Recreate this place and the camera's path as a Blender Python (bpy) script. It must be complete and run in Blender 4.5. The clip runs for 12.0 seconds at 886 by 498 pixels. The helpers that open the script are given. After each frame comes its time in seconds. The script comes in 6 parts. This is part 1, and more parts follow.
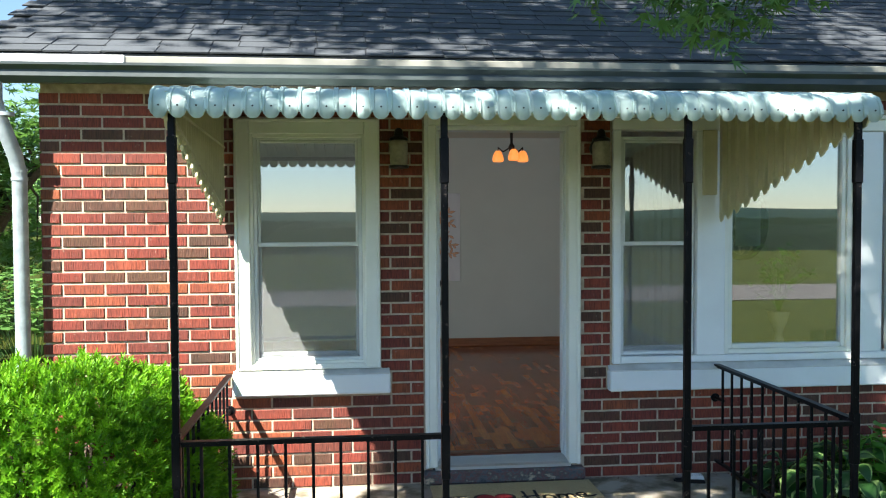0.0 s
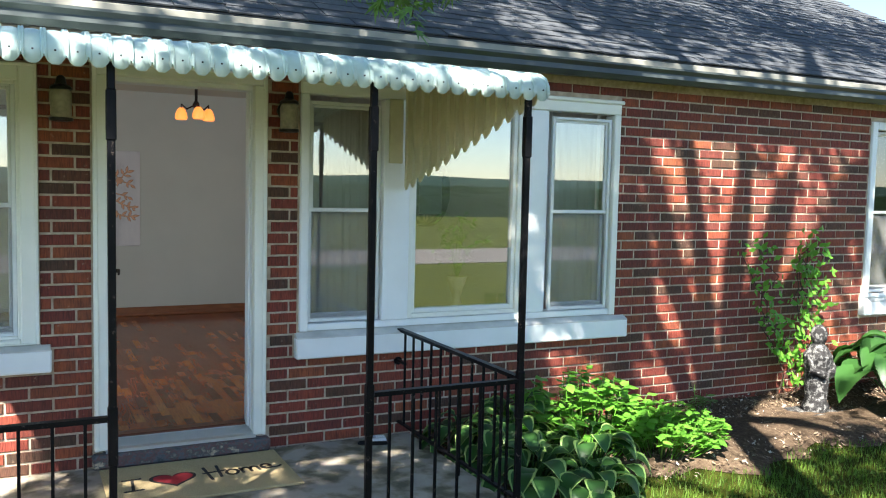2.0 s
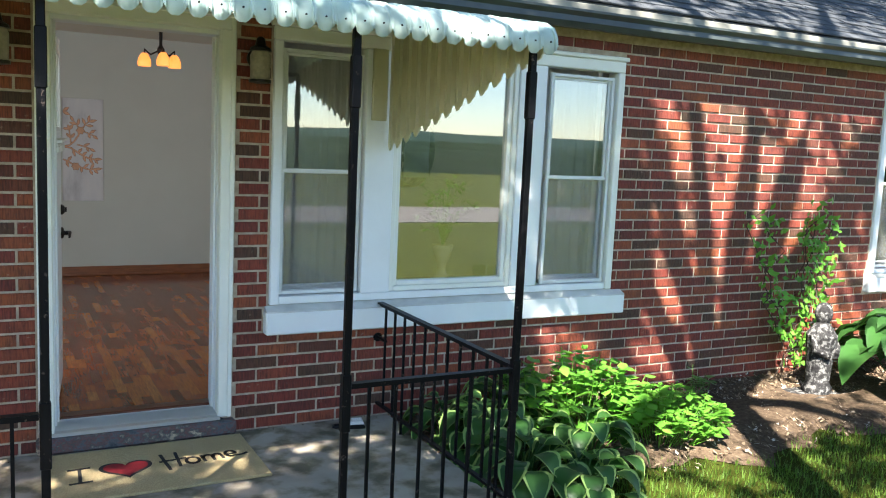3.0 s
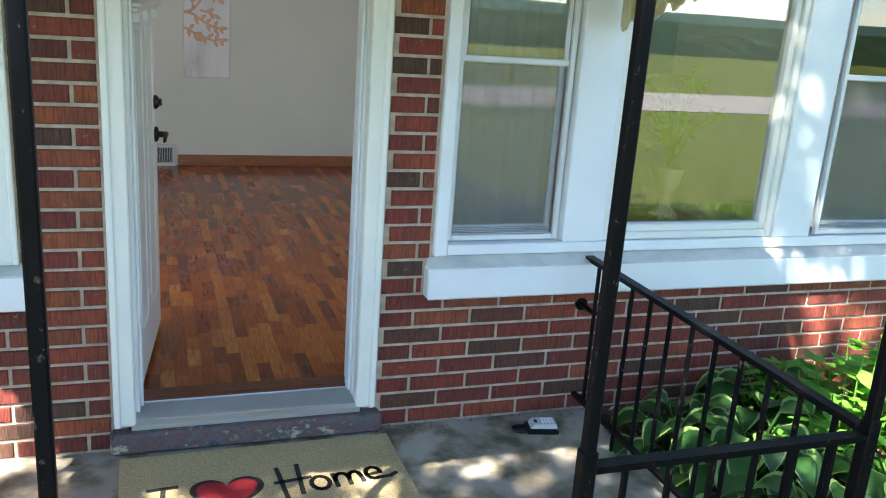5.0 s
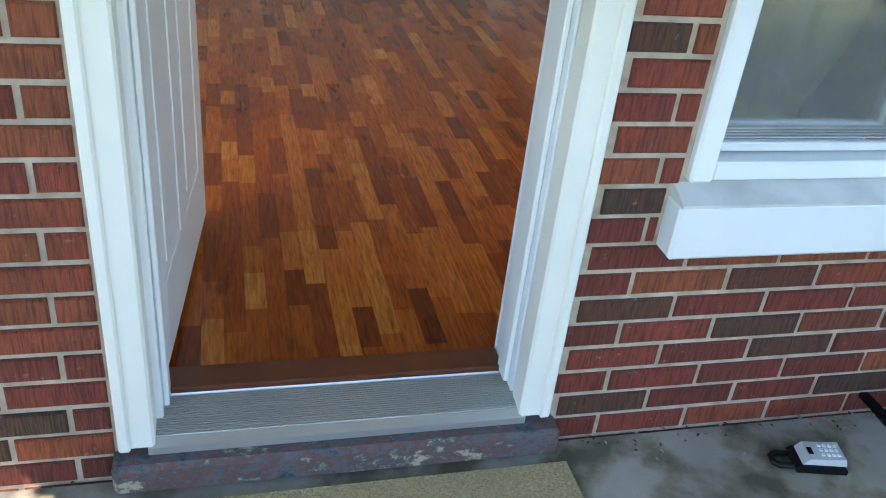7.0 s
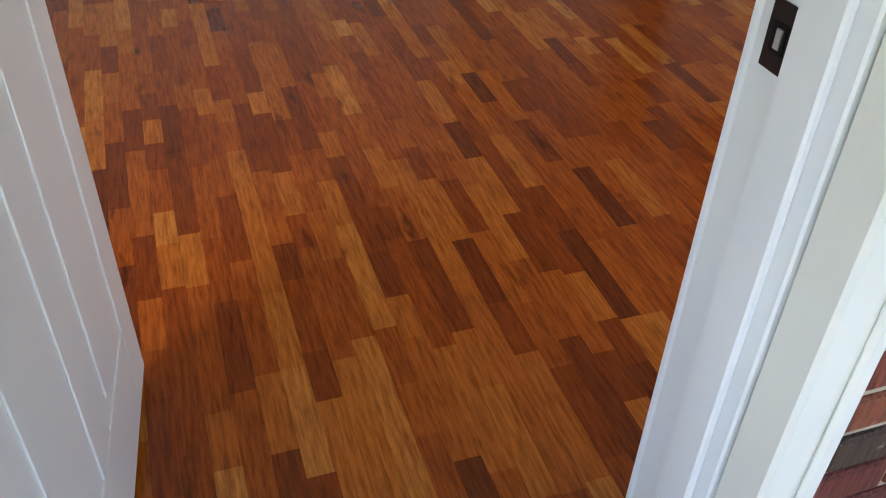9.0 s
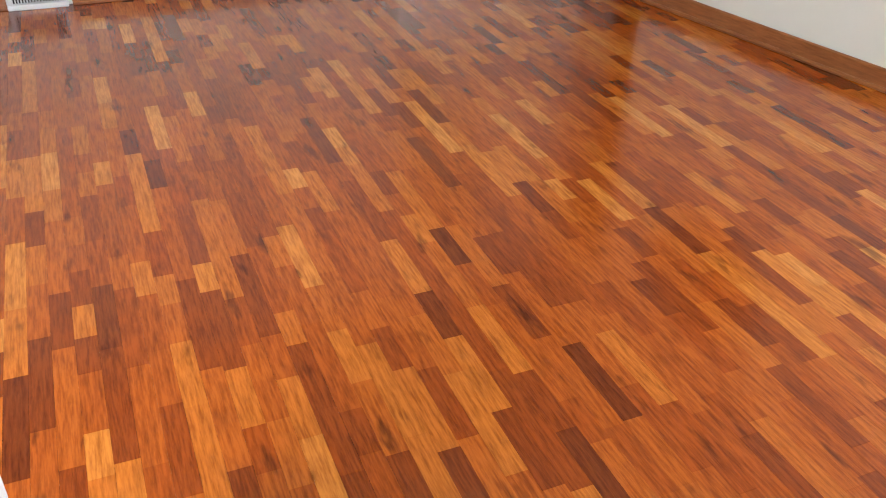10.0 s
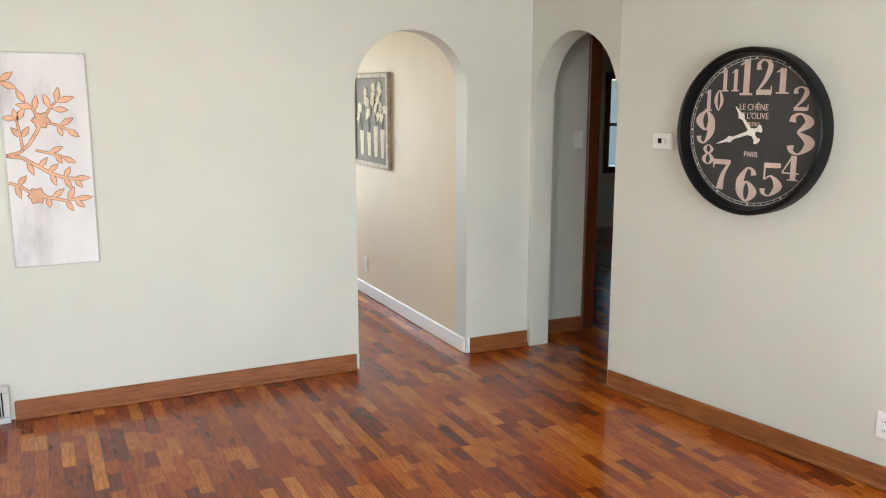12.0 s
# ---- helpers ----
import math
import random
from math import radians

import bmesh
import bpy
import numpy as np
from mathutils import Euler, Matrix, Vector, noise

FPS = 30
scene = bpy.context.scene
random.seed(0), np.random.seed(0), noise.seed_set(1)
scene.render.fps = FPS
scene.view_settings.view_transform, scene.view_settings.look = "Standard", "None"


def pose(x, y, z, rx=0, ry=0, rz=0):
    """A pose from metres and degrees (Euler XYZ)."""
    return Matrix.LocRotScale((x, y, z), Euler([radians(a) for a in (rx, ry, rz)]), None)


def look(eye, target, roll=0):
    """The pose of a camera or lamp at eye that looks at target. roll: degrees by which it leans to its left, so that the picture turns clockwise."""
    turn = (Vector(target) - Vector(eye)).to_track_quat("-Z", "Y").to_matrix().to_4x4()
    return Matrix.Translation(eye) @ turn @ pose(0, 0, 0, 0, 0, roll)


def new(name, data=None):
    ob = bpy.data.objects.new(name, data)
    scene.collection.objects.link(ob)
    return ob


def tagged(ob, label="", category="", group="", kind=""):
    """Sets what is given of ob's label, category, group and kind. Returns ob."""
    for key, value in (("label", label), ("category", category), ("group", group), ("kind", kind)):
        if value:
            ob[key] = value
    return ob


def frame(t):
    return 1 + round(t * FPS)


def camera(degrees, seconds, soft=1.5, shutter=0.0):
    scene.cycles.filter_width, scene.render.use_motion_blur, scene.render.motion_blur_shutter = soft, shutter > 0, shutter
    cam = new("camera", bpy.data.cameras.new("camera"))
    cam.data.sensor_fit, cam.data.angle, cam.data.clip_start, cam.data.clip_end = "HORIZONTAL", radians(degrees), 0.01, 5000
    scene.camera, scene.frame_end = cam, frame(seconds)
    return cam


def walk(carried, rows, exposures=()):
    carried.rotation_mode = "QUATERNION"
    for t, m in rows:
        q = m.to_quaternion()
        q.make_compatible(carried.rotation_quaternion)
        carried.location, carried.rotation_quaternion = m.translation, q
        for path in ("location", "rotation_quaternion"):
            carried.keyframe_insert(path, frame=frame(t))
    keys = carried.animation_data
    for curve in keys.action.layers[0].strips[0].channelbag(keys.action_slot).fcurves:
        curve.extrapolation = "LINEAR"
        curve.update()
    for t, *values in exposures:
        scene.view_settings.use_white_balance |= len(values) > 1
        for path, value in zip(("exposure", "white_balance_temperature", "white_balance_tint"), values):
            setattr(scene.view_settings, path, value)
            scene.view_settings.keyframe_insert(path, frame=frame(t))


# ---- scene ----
cam = camera(54.9, 12.0, soft=1.1)
PATH = [
    (0, (-0.919, -5.257, 1.643), (-0.717, -3.269, 1.574), -0.3),
    (0.5, (-0.892, -5.232, 1.656), (-0.505, -3.271, 1.581), 0.1),
    (1, (-0.878, -5.218, 1.654), (-0.29, -3.309, 1.563), 0.3),
    (1.5, (-0.87, -5.201, 1.652), (-0.102, -3.358, 1.54), 0.6),
    (2, (-0.845, -5.143, 1.653), (0.036, -3.354, 1.505), 1.3),
    (2.5, (-0.768, -4.978, 1.662), (0.158, -3.217, 1.464), 2.1),
    (2.7, (-0.722, -4.871, 1.67), (0.207, -3.114, 1.451), 2.3),
    (4.3, (-0.454, -3.63, 1.751), (0.317, -1.829, 1.352), 4.0),
    (4.5, (-0.393, -3.47, 1.738), (0.33, -1.656, 1.307), 3.8),
    (5, (-0.34, -3.05, 1.67), (0.298, -1.236, 1.121), 4.1),
    (5.5, (-0.283, -2.632, 1.603), (0.264, -0.855, 0.867), 4.5),
    (6, (-0.282, -2.22, 1.559), (0.218, -0.507, 0.657), 5.0),
    (6.5, (-0.254, -1.824, 1.525), (0.219, -0.15, 0.538), 5.5),
    (7, (-0.249, -1.462, 1.469), (0.23, 0.191, 0.449), 6.5),
    (7.2, (-0.315, -1.318, 1.437), (0.23, 0.301, 0.398), 8.2),
    (8.8, (-0.133, -0.542, 1.494), (0.354, 0.933, 0.234), 2.9),
    (9, (-0.156, -0.465, 1.488), (0.371, 1.015, 0.25), 1.9),
    (9.5, (-0.147, -0.246, 1.511), (0.444, 1.255, 0.329), 1.9),
    (10, (-0.097, -0.059, 1.563), (0.58, 1.477, 0.475), 1.9),
    (10.5, (-0.024, 0.101, 1.615), (0.721, 1.715, 0.698), 2.0),
    (11, (0.017, 0.183, 1.688), (0.807, 1.88, 0.984), 1.2),
    (11.5, (0.057, 0.214, 1.76), (0.877, 1.963, 1.241), 0.5),
    (12, (0.039, 0.245, 1.785), (0.895, 2.014, 1.416), 0.1),
]

EXPOSURES = [(0, 2.25, 6200, 7), (1.5, 2.55, 6350, 9), (2.5, 2.75, 6450, 10), (5.0, 3.25, 6350, 10), (7.2, 3.65, 6500, 11), (8.8, 3.65, 7000, 19), (9.5, 4.45, 7100, 26), (10.0, 5.1, 6700, 15), (10.5, 5.4, 5900, 1), (11.0, 5.2, 6000, 5), (12.0, 4.85, 6700, 11)]
walk(cam, [(r[0], look(*r[1:])) for r in PATH], EXPOSURES)

# ---- world, sun ----
SUN = Vector((0.53, 0.62, -1.0)).normalized()
world = bpy.data.worlds.new("sky")
scene.world = world
world.use_nodes = True
nt = world.node_tree
sky = nt.nodes.new("ShaderNodeTexSky")
sky.sky_type, sky.sun_disc = "NISHITA", False
sky.air_density, sky.dust_density, sky.ozone_density = 0.9, 0.1, 2.2
sky.sun_elevation = math.asin(-SUN.z)
sky.sun_rotation = math.atan2(-SUN.x, -SUN.y)
nt.links.new(sky.outputs[0], nt.nodes["Background"].inputs[0])
nt.nodes["Background"].inputs[1].default_value = 0.05
sun_data = bpy.data.lights.new("sun", "SUN")
sun_data.energy, sun_data.angle, sun_data.color = 5.0, radians(0.5), (1.0, 0.95, 0.86)
sun = new("sun", sun_data)
sun.matrix_world = look((-8, -8, 15), Vector((-8, -8, 15)) + SUN)


def window_light(name, x, z, width, height, watts, y=0.3, toward=1.0):
    """Area lamp added in a window's opening to stand for incoming sky light."""
    data = bpy.data.lights.new(name, "AREA")
    data.shape, data.size, data.size_y, data.energy, data.color = "RECTANGLE", width, height, watts, (0.86, 0.94, 1.0)
    ob = new(name, data)
    ob.matrix_world = look((x, y, z), (x, y + toward, z))


window_light("window_light_right", 1.9, 1.48, 2.2, 1.4, 2.6)
# fill lamp added at an unseen opening, to brighten the hall
window_light("hall_fill_lamp", 1.15, 1.55, 1.6, 1.25, 2.2, 8.7, -1.0)
window_light("window_light_left", -1.21, 1.48, 0.7, 1.35, 3.2)


# ---- materials ----
class Mat:
    """A small builder for node materials."""

    def __init__(self, name, rough=0.6, metal=0.0, coat=0.0):
        self.m = bpy.data.materials.new(name)
        self.m.use_nodes = True
        self.t = self.m.node_tree
        self.b = self.t.nodes["Principled BSDF"]
        self.b.inputs["Roughness"].default_value = rough
        self.b.inputs["Metallic"].default_value = metal
        self.b.inputs["Coat Weight"].default_value = coat

    def node(self, kind, **props):
        n = self.t.nodes.new(kind)
        for k, v in props.items():
            if k == "op":
                n.operation = v
            elif k == "blend":
                n.blend_type = v
        return n

    def link(self, a, b):
        self.t.links.new(a, b)

    def coords(self, scale=(1, 1, 1), local=True):
        c = self.node("ShaderNodeTexCoord") if local else self.node("ShaderNodeNewGeometry")
        mp = self.node("ShaderNodeMapping")
        mp.inputs["Scale"].default_value = scale
        self.link(c.outputs["Object" if local else "Position"], mp.inputs["Vector"])
        return mp.outputs[0]

    def noise(self, scale, stretch=(1, 1, 1), detail=4.0, rough=0.55, local=False):
        n = self.node("ShaderNodeTexNoise")
        n.inputs["Scale"].default_value = scale
        n.inputs["Detail"].default_value = detail
        n.inputs["Roughness"].default_value = rough
        self.link(self.coords(stretch, local), n.inputs["Vector"])
        return n.outputs["Fac"]

    def ramp(self, fac, stops):
        r = self.node("ShaderNodeValToRGB")
        e = r.color_ramp.elements
        while len(e) < len(stops):
            e.new(0.5)
        for el, (p, c) in zip(e, stops):
            el.position, el.color = p, (*c, 1)
        self.link(fac, r.inputs[0])
        return r.outputs[0]

    def mix(self, fac, a, b, blend="MIX"):
        n = self.node("ShaderNodeMixRGB", blend=blend)
        for s, v in ((0, fac), (1, a), (2, b)):
            if isinstance(v, (int, float)):
                n.inputs[s].default_value = v
            elif isinstance(v, tuple):
                n.inputs[s].default_value = (*v, 1)
            else:
                self.link(v, n.inputs[s])
        return n.outputs[0]

    def rand(self):
        """A number of its own for every piece, whether object or island."""
        o, g = self.node("ShaderNodeObjectInfo"), self.node("ShaderNodeNewGeometry")
        a, f = self.node("ShaderNodeMath", op="ADD"), self.node("ShaderNodeMath", op="FRACT")
        self.link(o.outputs["Random"], a.inputs[0])
        self.link(g.outputs["Random Per Island"], a.inputs[1])
        self.link(a.outputs[0], f.inputs[0])
        return f.outputs[0]

    def color(self, c):
        if isinstance(c, tuple):
            self.b.inputs["Base Color"].default_value = (*c, 1)
        else:
            self.link(c, self.b.inputs["Base Color"])
        return self

    def bump(self, fac, strength=0.3, dist=0.005):
        n = self.node("ShaderNodeBump")
        n.inputs["Strength"].default_value = strength
        n.inputs["Distance"].default_value = dist
        self.link(fac, n.inputs["Height"])
        self.link(n.outputs[0], self.b.inputs["Normal"])
        return self

    def roughness(self, fac, lo, hi):
        n = self.node("ShaderNodeMapRange")
        n.inputs[3].default_value, n.inputs[4].default_value = lo, hi
        self.link(fac, n.inputs[0])
        self.link(n.outputs[0], self.b.inputs["Roughness"])
        return self


def paint(name, c, rough=0.45, dirt=0.12, scale=3.0):
    """Painted surface with faint dirt and brush relief."""
    k = Mat(name, rough)
    n = k.noise(scale, detail=6)
    dark = tuple(v * (1 - dirt) for v in c)
    k.color(k.ramp(n, [(0.3, dark), (0.62, c)]))
    k.bump(k.noise(60, detail=3), 0.2, 0.002)
    k.roughness(k.noise(scale * 4), rough - 0.08, rough + 0.12)
    return k.m


def leafy(name, dark, light, rough=0.45):
    k = Mat(name, rough)
    k.color(k.mix(k.noise(9), k.ramp(k.rand(), [(0.0, dark), (0.55, light), (1.0, tuple(v * 1.25 for v in light))]), dark))
    k.b.inputs["Specular IOR Level"].default_value = 0.25
    out = k.t.nodes["Material Output"]
    tr = k.node("ShaderNodeBsdfTranslucent")
    tr.inputs[0].default_value = (light[0] * 1.3, light[1] * 1.5, light[2], 1)
    mx = k.node("ShaderNodeMixShader")
    mx.inputs[0].default_value = 0.22
    k.link(k.b.outputs[0], mx.inputs[1])
    k.link(tr.outputs[0], mx.inputs[2])
    k.link(mx.outputs[0], out.inputs[0])
    return k.m


def brick_material():
    k = Mat("brick", 0.75)
    base = k.ramp(k.rand(), [(0.0, (0.060, 0.036, 0.020)), (0.14, (0.10, 0.044, 0.021)), (0.19, (0.15, 0.028, 0.017)), (0.5, (0.22, 0.034, 0.019)), (0.75, (0.28, 0.052, 0.023)), (0.92, (0.33, 0.086, 0.026)), (1.0, (0.12, 0.026, 0.016))])
    stained = k.mix(k.ramp(k.noise(7, detail=6), [(0.35, (0, 0, 0)), (0.75, (0.7, 0.7, 0.7))]), base, (0.12, 0.032, 0.02))
    streaks = k.ramp(k.noise(170, (1, 1, 0.09), 5), [(0.36, (0.42, 0.4, 0.4)), (0.56, (1.0, 1.0, 1.0))])
    worn = k.mix(0.8, stained, streaks, "MULTIPLY")
    k.color(k.mix(k.ramp(k.noise(38, detail=8, rough=0.7), [(0.62, (0, 0, 0)), (0.72, (0.55, 0.55, 0.55))]), worn, (0.42, 0.30, 0.23)))
    k.bump(k.noise(170, (1, 1, 0.09), 5), 1.0, 0.008)
    return k.m


def mortar_material():
    k = Mat("mortar", 0.9)
    k.color(k.ramp(k.noise(20, detail=6), [(0.3, (0.32, 0.25, 0.175)), (0.7, (0.54, 0.44, 0.33))]))
    k.bump(k.noise(200), 0.5, 0.003)
    return k.m


def wood_floor_material():
    k = Mat("oak_strip", 0.3)
    r = k.rand()
    base = k.ramp(r, [(0.0, (0.15, 0.028, 0.005)), (0.1, (0.22, 0.040, 0.005)), (0.3, (0.30, 0.057, 0.006)), (0.7, (0.40, 0.092, 0.010)), (0.92, (0.50, 0.15, 0.018)), (1.0, (0.57, 0.21, 0.036))])
    grain = k.noise(18, (6, 0.5, 1), 6, 0.65)
    lines = k.ramp(grain, [(0.35, (0.5, 0.42, 0.38)), (0.6, (1, 1, 1))])
    c = k.mix(0.95, base, lines, "MULTIPLY")
    knots = k.ramp(k.noise(7, (2.5, 0.6, 1), 3), [(0.28, (0.25, 0.2, 0.18)), (0.38, (1, 1, 1))])
    k.color(k.mix(0.7, c, knots, "MULTIPLY"))
    k.roughness(k.noise(5), 0.1, 0.24)
    k.b.inputs['Specular IOR Level'].default_value = 0.36
    k.bump(grain, 0.08, 0.001)
    return k.m


def stained_wood(name, lo, hi, rough=0.3):
    k = Mat(name, rough)
    k.color(k.ramp(k.noise(14, (0.6, 0.6, 5), 6, 0.65), [(0.3, lo), (0.7, hi)]))
    k.bump(k.noise(40, (1, 1, 6)), 0.12, 0.001)
    return k.m


def concrete_material():
    k = Mat("concrete", 0.85)
    a = k.ramp(k.noise(2.2, detail=8), [(0.3, (0.24, 0.20, 0.16)), (0.7, (0.43, 0.38, 0.31))])
    stains = k.ramp(k.noise(5.5, detail=5), [(0.45, (1, 1, 1)), (0.54, (0.68, 0.65, 0.56)), (0.62, (0.36, 0.36, 0.28))])
    k.color(k.mix(1.0, a, stains, "MULTIPLY"))
    k.bump(k.noise(120), 0.3, 0.003)
    return k.m


def worn_step_material():
    k = Mat("worn_step", 0.8)
    a = k.ramp(k.noise(13, (0.7, 1, 1), detail=8, rough=0.75), [(0.36, (0.035, 0.04, 0.045)), (0.45, (0.10, 0.105, 0.11)), (0.51, (0.15, 0.06, 0.05)), (0.54, (0.07, 0.07, 0.07)), (0.58, (0.13, 0.12, 0.10)), (0.62, (0.42, 0.33, 0.23))])
    k.color(a)
    k.bump(k.noise(50), 0.8, 0.008)
    return k.m


def shingle_material():
    k = Mat("shingle", 0.95)
    a = k.ramp(k.rand(), [(0.0, (0.011, 0.014, 0.020)), (1.0, (0.036, 0.042, 0.052))])
    k.color(k.mix(k.noise(300, detail=2), a, (0.075, 0.08, 0.086)))
    k.bump(k.noise(350), 0.6, 0.003)
    return k.m


def ground_material(name, stops, scale, bump=0.6):
    k = Mat(name, 0.95)
    k.b.inputs["Specular IOR Level"].default_value = 0.05
    a = k.ramp(k.noise(scale, detail=8, rough=0.65), stops)
    k.color(k.mix(k.noise(0.35), a, stops[0][1]))
    k.bump(k.noise(scale * 3, detail=5), bump, 0.02)
    return k.m


def chip_material():
    k = Mat("bark_chip", 0.9)
    k.color(k.ramp(k.rand(), [(0.0, (0.035, 0.022, 0.014)), (0.5, (0.13, 0.085, 0.05)), (0.85, (0.26, 0.19, 0.12)), (1.0, (0.42, 0.38, 0.33))]))
    return k.m


def glass_material(name, gloss, tint=(0.9, 0.93, 0.92)):
    k = Mat(name)
    out = k.t.nodes["Material Output"]
    tr, gl, mx = k.node("ShaderNodeBsdfTransparent"), k.node("ShaderNodeBsdfGlossy"), k.node("ShaderNodeMixShader")
    tr.inputs[0].default_value = (*tint, 1)
    gl.inputs["Roughness"].default_value = 0.012
    fr, ad = k.node("ShaderNodeFresnel"), k.node("ShaderNodeMath", op="ADD")
    fr.inputs[0].default_value = 1.5
    ad.inputs[1].default_value = gloss
    k.link(fr.outputs[0], ad.inputs[0])
    k.link(ad.outputs[0], mx.inputs[0])
    k.link(tr.outputs[0], mx.inputs[1])
    k.link(gl.outputs[0], mx.inputs[2])
    k.link(mx.outputs[0], out.inputs[0])
    return k.m


def cloth_material(name, c):
    k = Mat(name, 0.9)
    k.color(c)
    out = k.t.nodes["Material Output"]
    tr, mx = k.node("ShaderNodeBsdfTranslucent"), k.node("ShaderNodeMixShader")
    tr.inputs[0].default_value = (*c, 1)
    mx.inputs[0].default_value = 0.45
    k.link(k.b.outputs[0], mx.inputs[1])
    k.link(tr.outputs[0], mx.inputs[2])
    k.link(mx.outputs[0], out.inputs[0])
    return k.m


def screen_material():
    """Fine grey insect mesh: half open, half dull thread."""
    k = Mat("insect_screen", 0.8)
    k.color((0.3, 0.3, 0.29))
    tr, mx = k.node("ShaderNodeBsdfTransparent"), k.node("ShaderNodeMixShader")
    mx.inputs[0].default_value = 0.8
    k.link(k.b.outputs[0], mx.inputs[1])
    k.link(tr.outputs[0], mx.inputs[2])
    k.link(mx.outputs[0], k.t.nodes["Material Output"].inputs[0])
    return k.m


def mat_fibre():
    k = Mat("coir", 1.0)
    a = k.ramp(k.noise(160, detail=4), [(0.3, (0.33, 0.24, 0.11)), (0.7, (0.62, 0.49, 0.27))])
    k.color(k.mix(k.ramp(k.noise(4, detail=5), [(0.45, (0, 0, 0)), (0.8, (0.5, 0.5, 0.5))]), a, (0.4, 0.3, 0.15)))
    k.bump(k.noise(260), 1.0, 0.006)
    return k.m


def iron_material():
    k = Mat("black_iron", 0.4)
    n = k.noise(35, detail=6, rough=0.7)
    k.color(k.ramp(n, [(0.62, (0.005, 0.005, 0.006)), (0.68, (0.12, 0.09, 0.075))]))
    k.b.inputs["Specular IOR Level"].default_value = 0.1
    k.bump(n, 0.25, 0.003)
    return k.m


def wall_paint():
    k = Mat("wall_paint", 0.55)
    k.color(k.ramp(k.noise(1.5, detail=5), [(0.3, (0.60, 0.61, 0.555)), (0.7, (0.65, 0.66, 0.60))]))
    k.bump(k.noise(35, detail=5), 0.12, 0.004)
    return k.m


def canvas_material():
    k = Mat("whitewashed_board", 0.8)
    a = k.ramp(k.noise(3.2, (1.6, 1, 0.5), 5), [(0.3, (0.42, 0.40, 0.42)), (0.5, (0.72, 0.71, 0.73)), (0.7, (0.8, 0.79, 0.79))])
    k.color(a)
    k.bump(k.noise(30, (5, 1, 0.6)), 0.3, 0.003)
    return k.m


BRICK, MORTAR = brick_material(), mortar_material()
WHITE = paint("white_paint", (0.80, 0.81, 0.79), 0.4, 0.07)
CREAM = paint("cream_trim_paint", (0.80, 0.79, 0.70), 0.42, 0.08)
DOORPAINT = paint("white_door_paint", (0.82, 0.83, 0.81), 0.35, 0.04)
AWNING = paint("awning_enamel", (0.54, 0.66, 0.62), 0.35, 0.25, 9)
AWNING_SIDE = paint("awning_side_enamel", (0.62, 0.57, 0.36), 0.5, 0.15, 6)
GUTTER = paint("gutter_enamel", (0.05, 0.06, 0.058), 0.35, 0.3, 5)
FASCIA = paint("drip_edge_paint", (0.27, 0.26, 0.22), 0.5, 0.3, 5)
PIPE = paint("downspout_enamel", (0.32, 0.36, 0.38), 0.5, 0.35, 14)
ALU = Mat("brushed_aluminium", 0.42, 0.75).color((0.56, 0.57, 0.55)).m
ALU_FRAME = paint("window_frame_enamel", (0.70, 0.71, 0.68), 0.4, 0.15, 7)
SILL_GREY = paint("aged_sill_paint", (0.62, 0.61, 0.56), 0.6, 0.25, 8)
IRON, CONCRETE, STEP = iron_material(), concrete_material(), worn_step_material()
SHINGLE = shingle_material()
GLASS = glass_material("window_glass", 0.22)
GLASS_BIG = glass_material("picture_glass", 0.33, (0.72, 0.77, 0.75))
CURTAIN = cloth_material("sheer_curtain", (0.74, 0.75, 0.74))
SCREEN = screen_material()
BRONZE = Mat("oil_rubbed_bronze", 0.38, 0.6).color((0.025, 0.021, 0.019)).m
BLACK = Mat("black_plastic", 0.4).color((0.006, 0.006, 0.0065))
BLACK.b.inputs["Specular IOR Level"].default_value = 0.2
BLACK = BLACK.m
GREYPLASTIC = Mat("grey_plastic", 0.45).color((0.55, 0.56, 0.56)).m
PLASTIC = Mat("white_plastic", 0.4).color((0.82, 0.82, 0.8)).m
COIR = mat_fibre()
RED = paint("red_dye", (0.26, 0.008, 0.014), 0.95, 0.3, 30)
INK = paint("black_dye", (0.02, 0.018, 0.016), 0.95, 0.2, 30)
OAK = wood_floor_material()
BASEWOOD = stained_wood("stained_baseboard", (0.17, 0.052, 0.016), (0.33, 0.12, 0.04))
CASING = stained_wood("dark_casing", (0.07, 0.016, 0.007), (0.15, 0.038, 0.013))
WALLP = wall_paint()
CEIL = paint("ceiling_paint", (0.76, 0.73, 0.63), 0.7, 0.04)
HALLP = paint("cream_wall_paint", (0.72, 0.61, 0.45), 0.6, 0.05)
BOARD = canvas_material()
COPPER = paint("copper_paint", (0.84, 0.47, 0.29), 0.5, 0.2, 14)
COPPER_DARK = paint("brown_outline_paint", (0.38, 0.20, 0.13), 0.6, 0.2, 14)
CLOCKFACE = paint("clock_face", (0.045, 0.045, 0.042), 0.5, 0.3, 10)
CLOCKNUM = paint("clock_numerals", (0.66, 0.52, 0.47), 0.6, 0.15, 20)
HANDW = paint("clock_ivory", (0.8, 0.78, 0.72), 0.5, 0.08)
GRASS = leafy("grass_blade", (0.04, 0.075, 0.01), (0.115, 0.20, 0.024), 0.6)
YEW = leafy("yew_needle", (0.045, 0.14, 0.006), (0.22, 0.43, 0.014), 0.5)
HOSTA = leafy("hosta_leaf", (0.018, 0.055, 0.014), (0.04, 0.11, 0.024), 0.4)
HOSTA_EDGE = leafy("hosta_rim", (0.16, 0.25, 0.07), (0.27, 0.37, 0.12), 0.4)
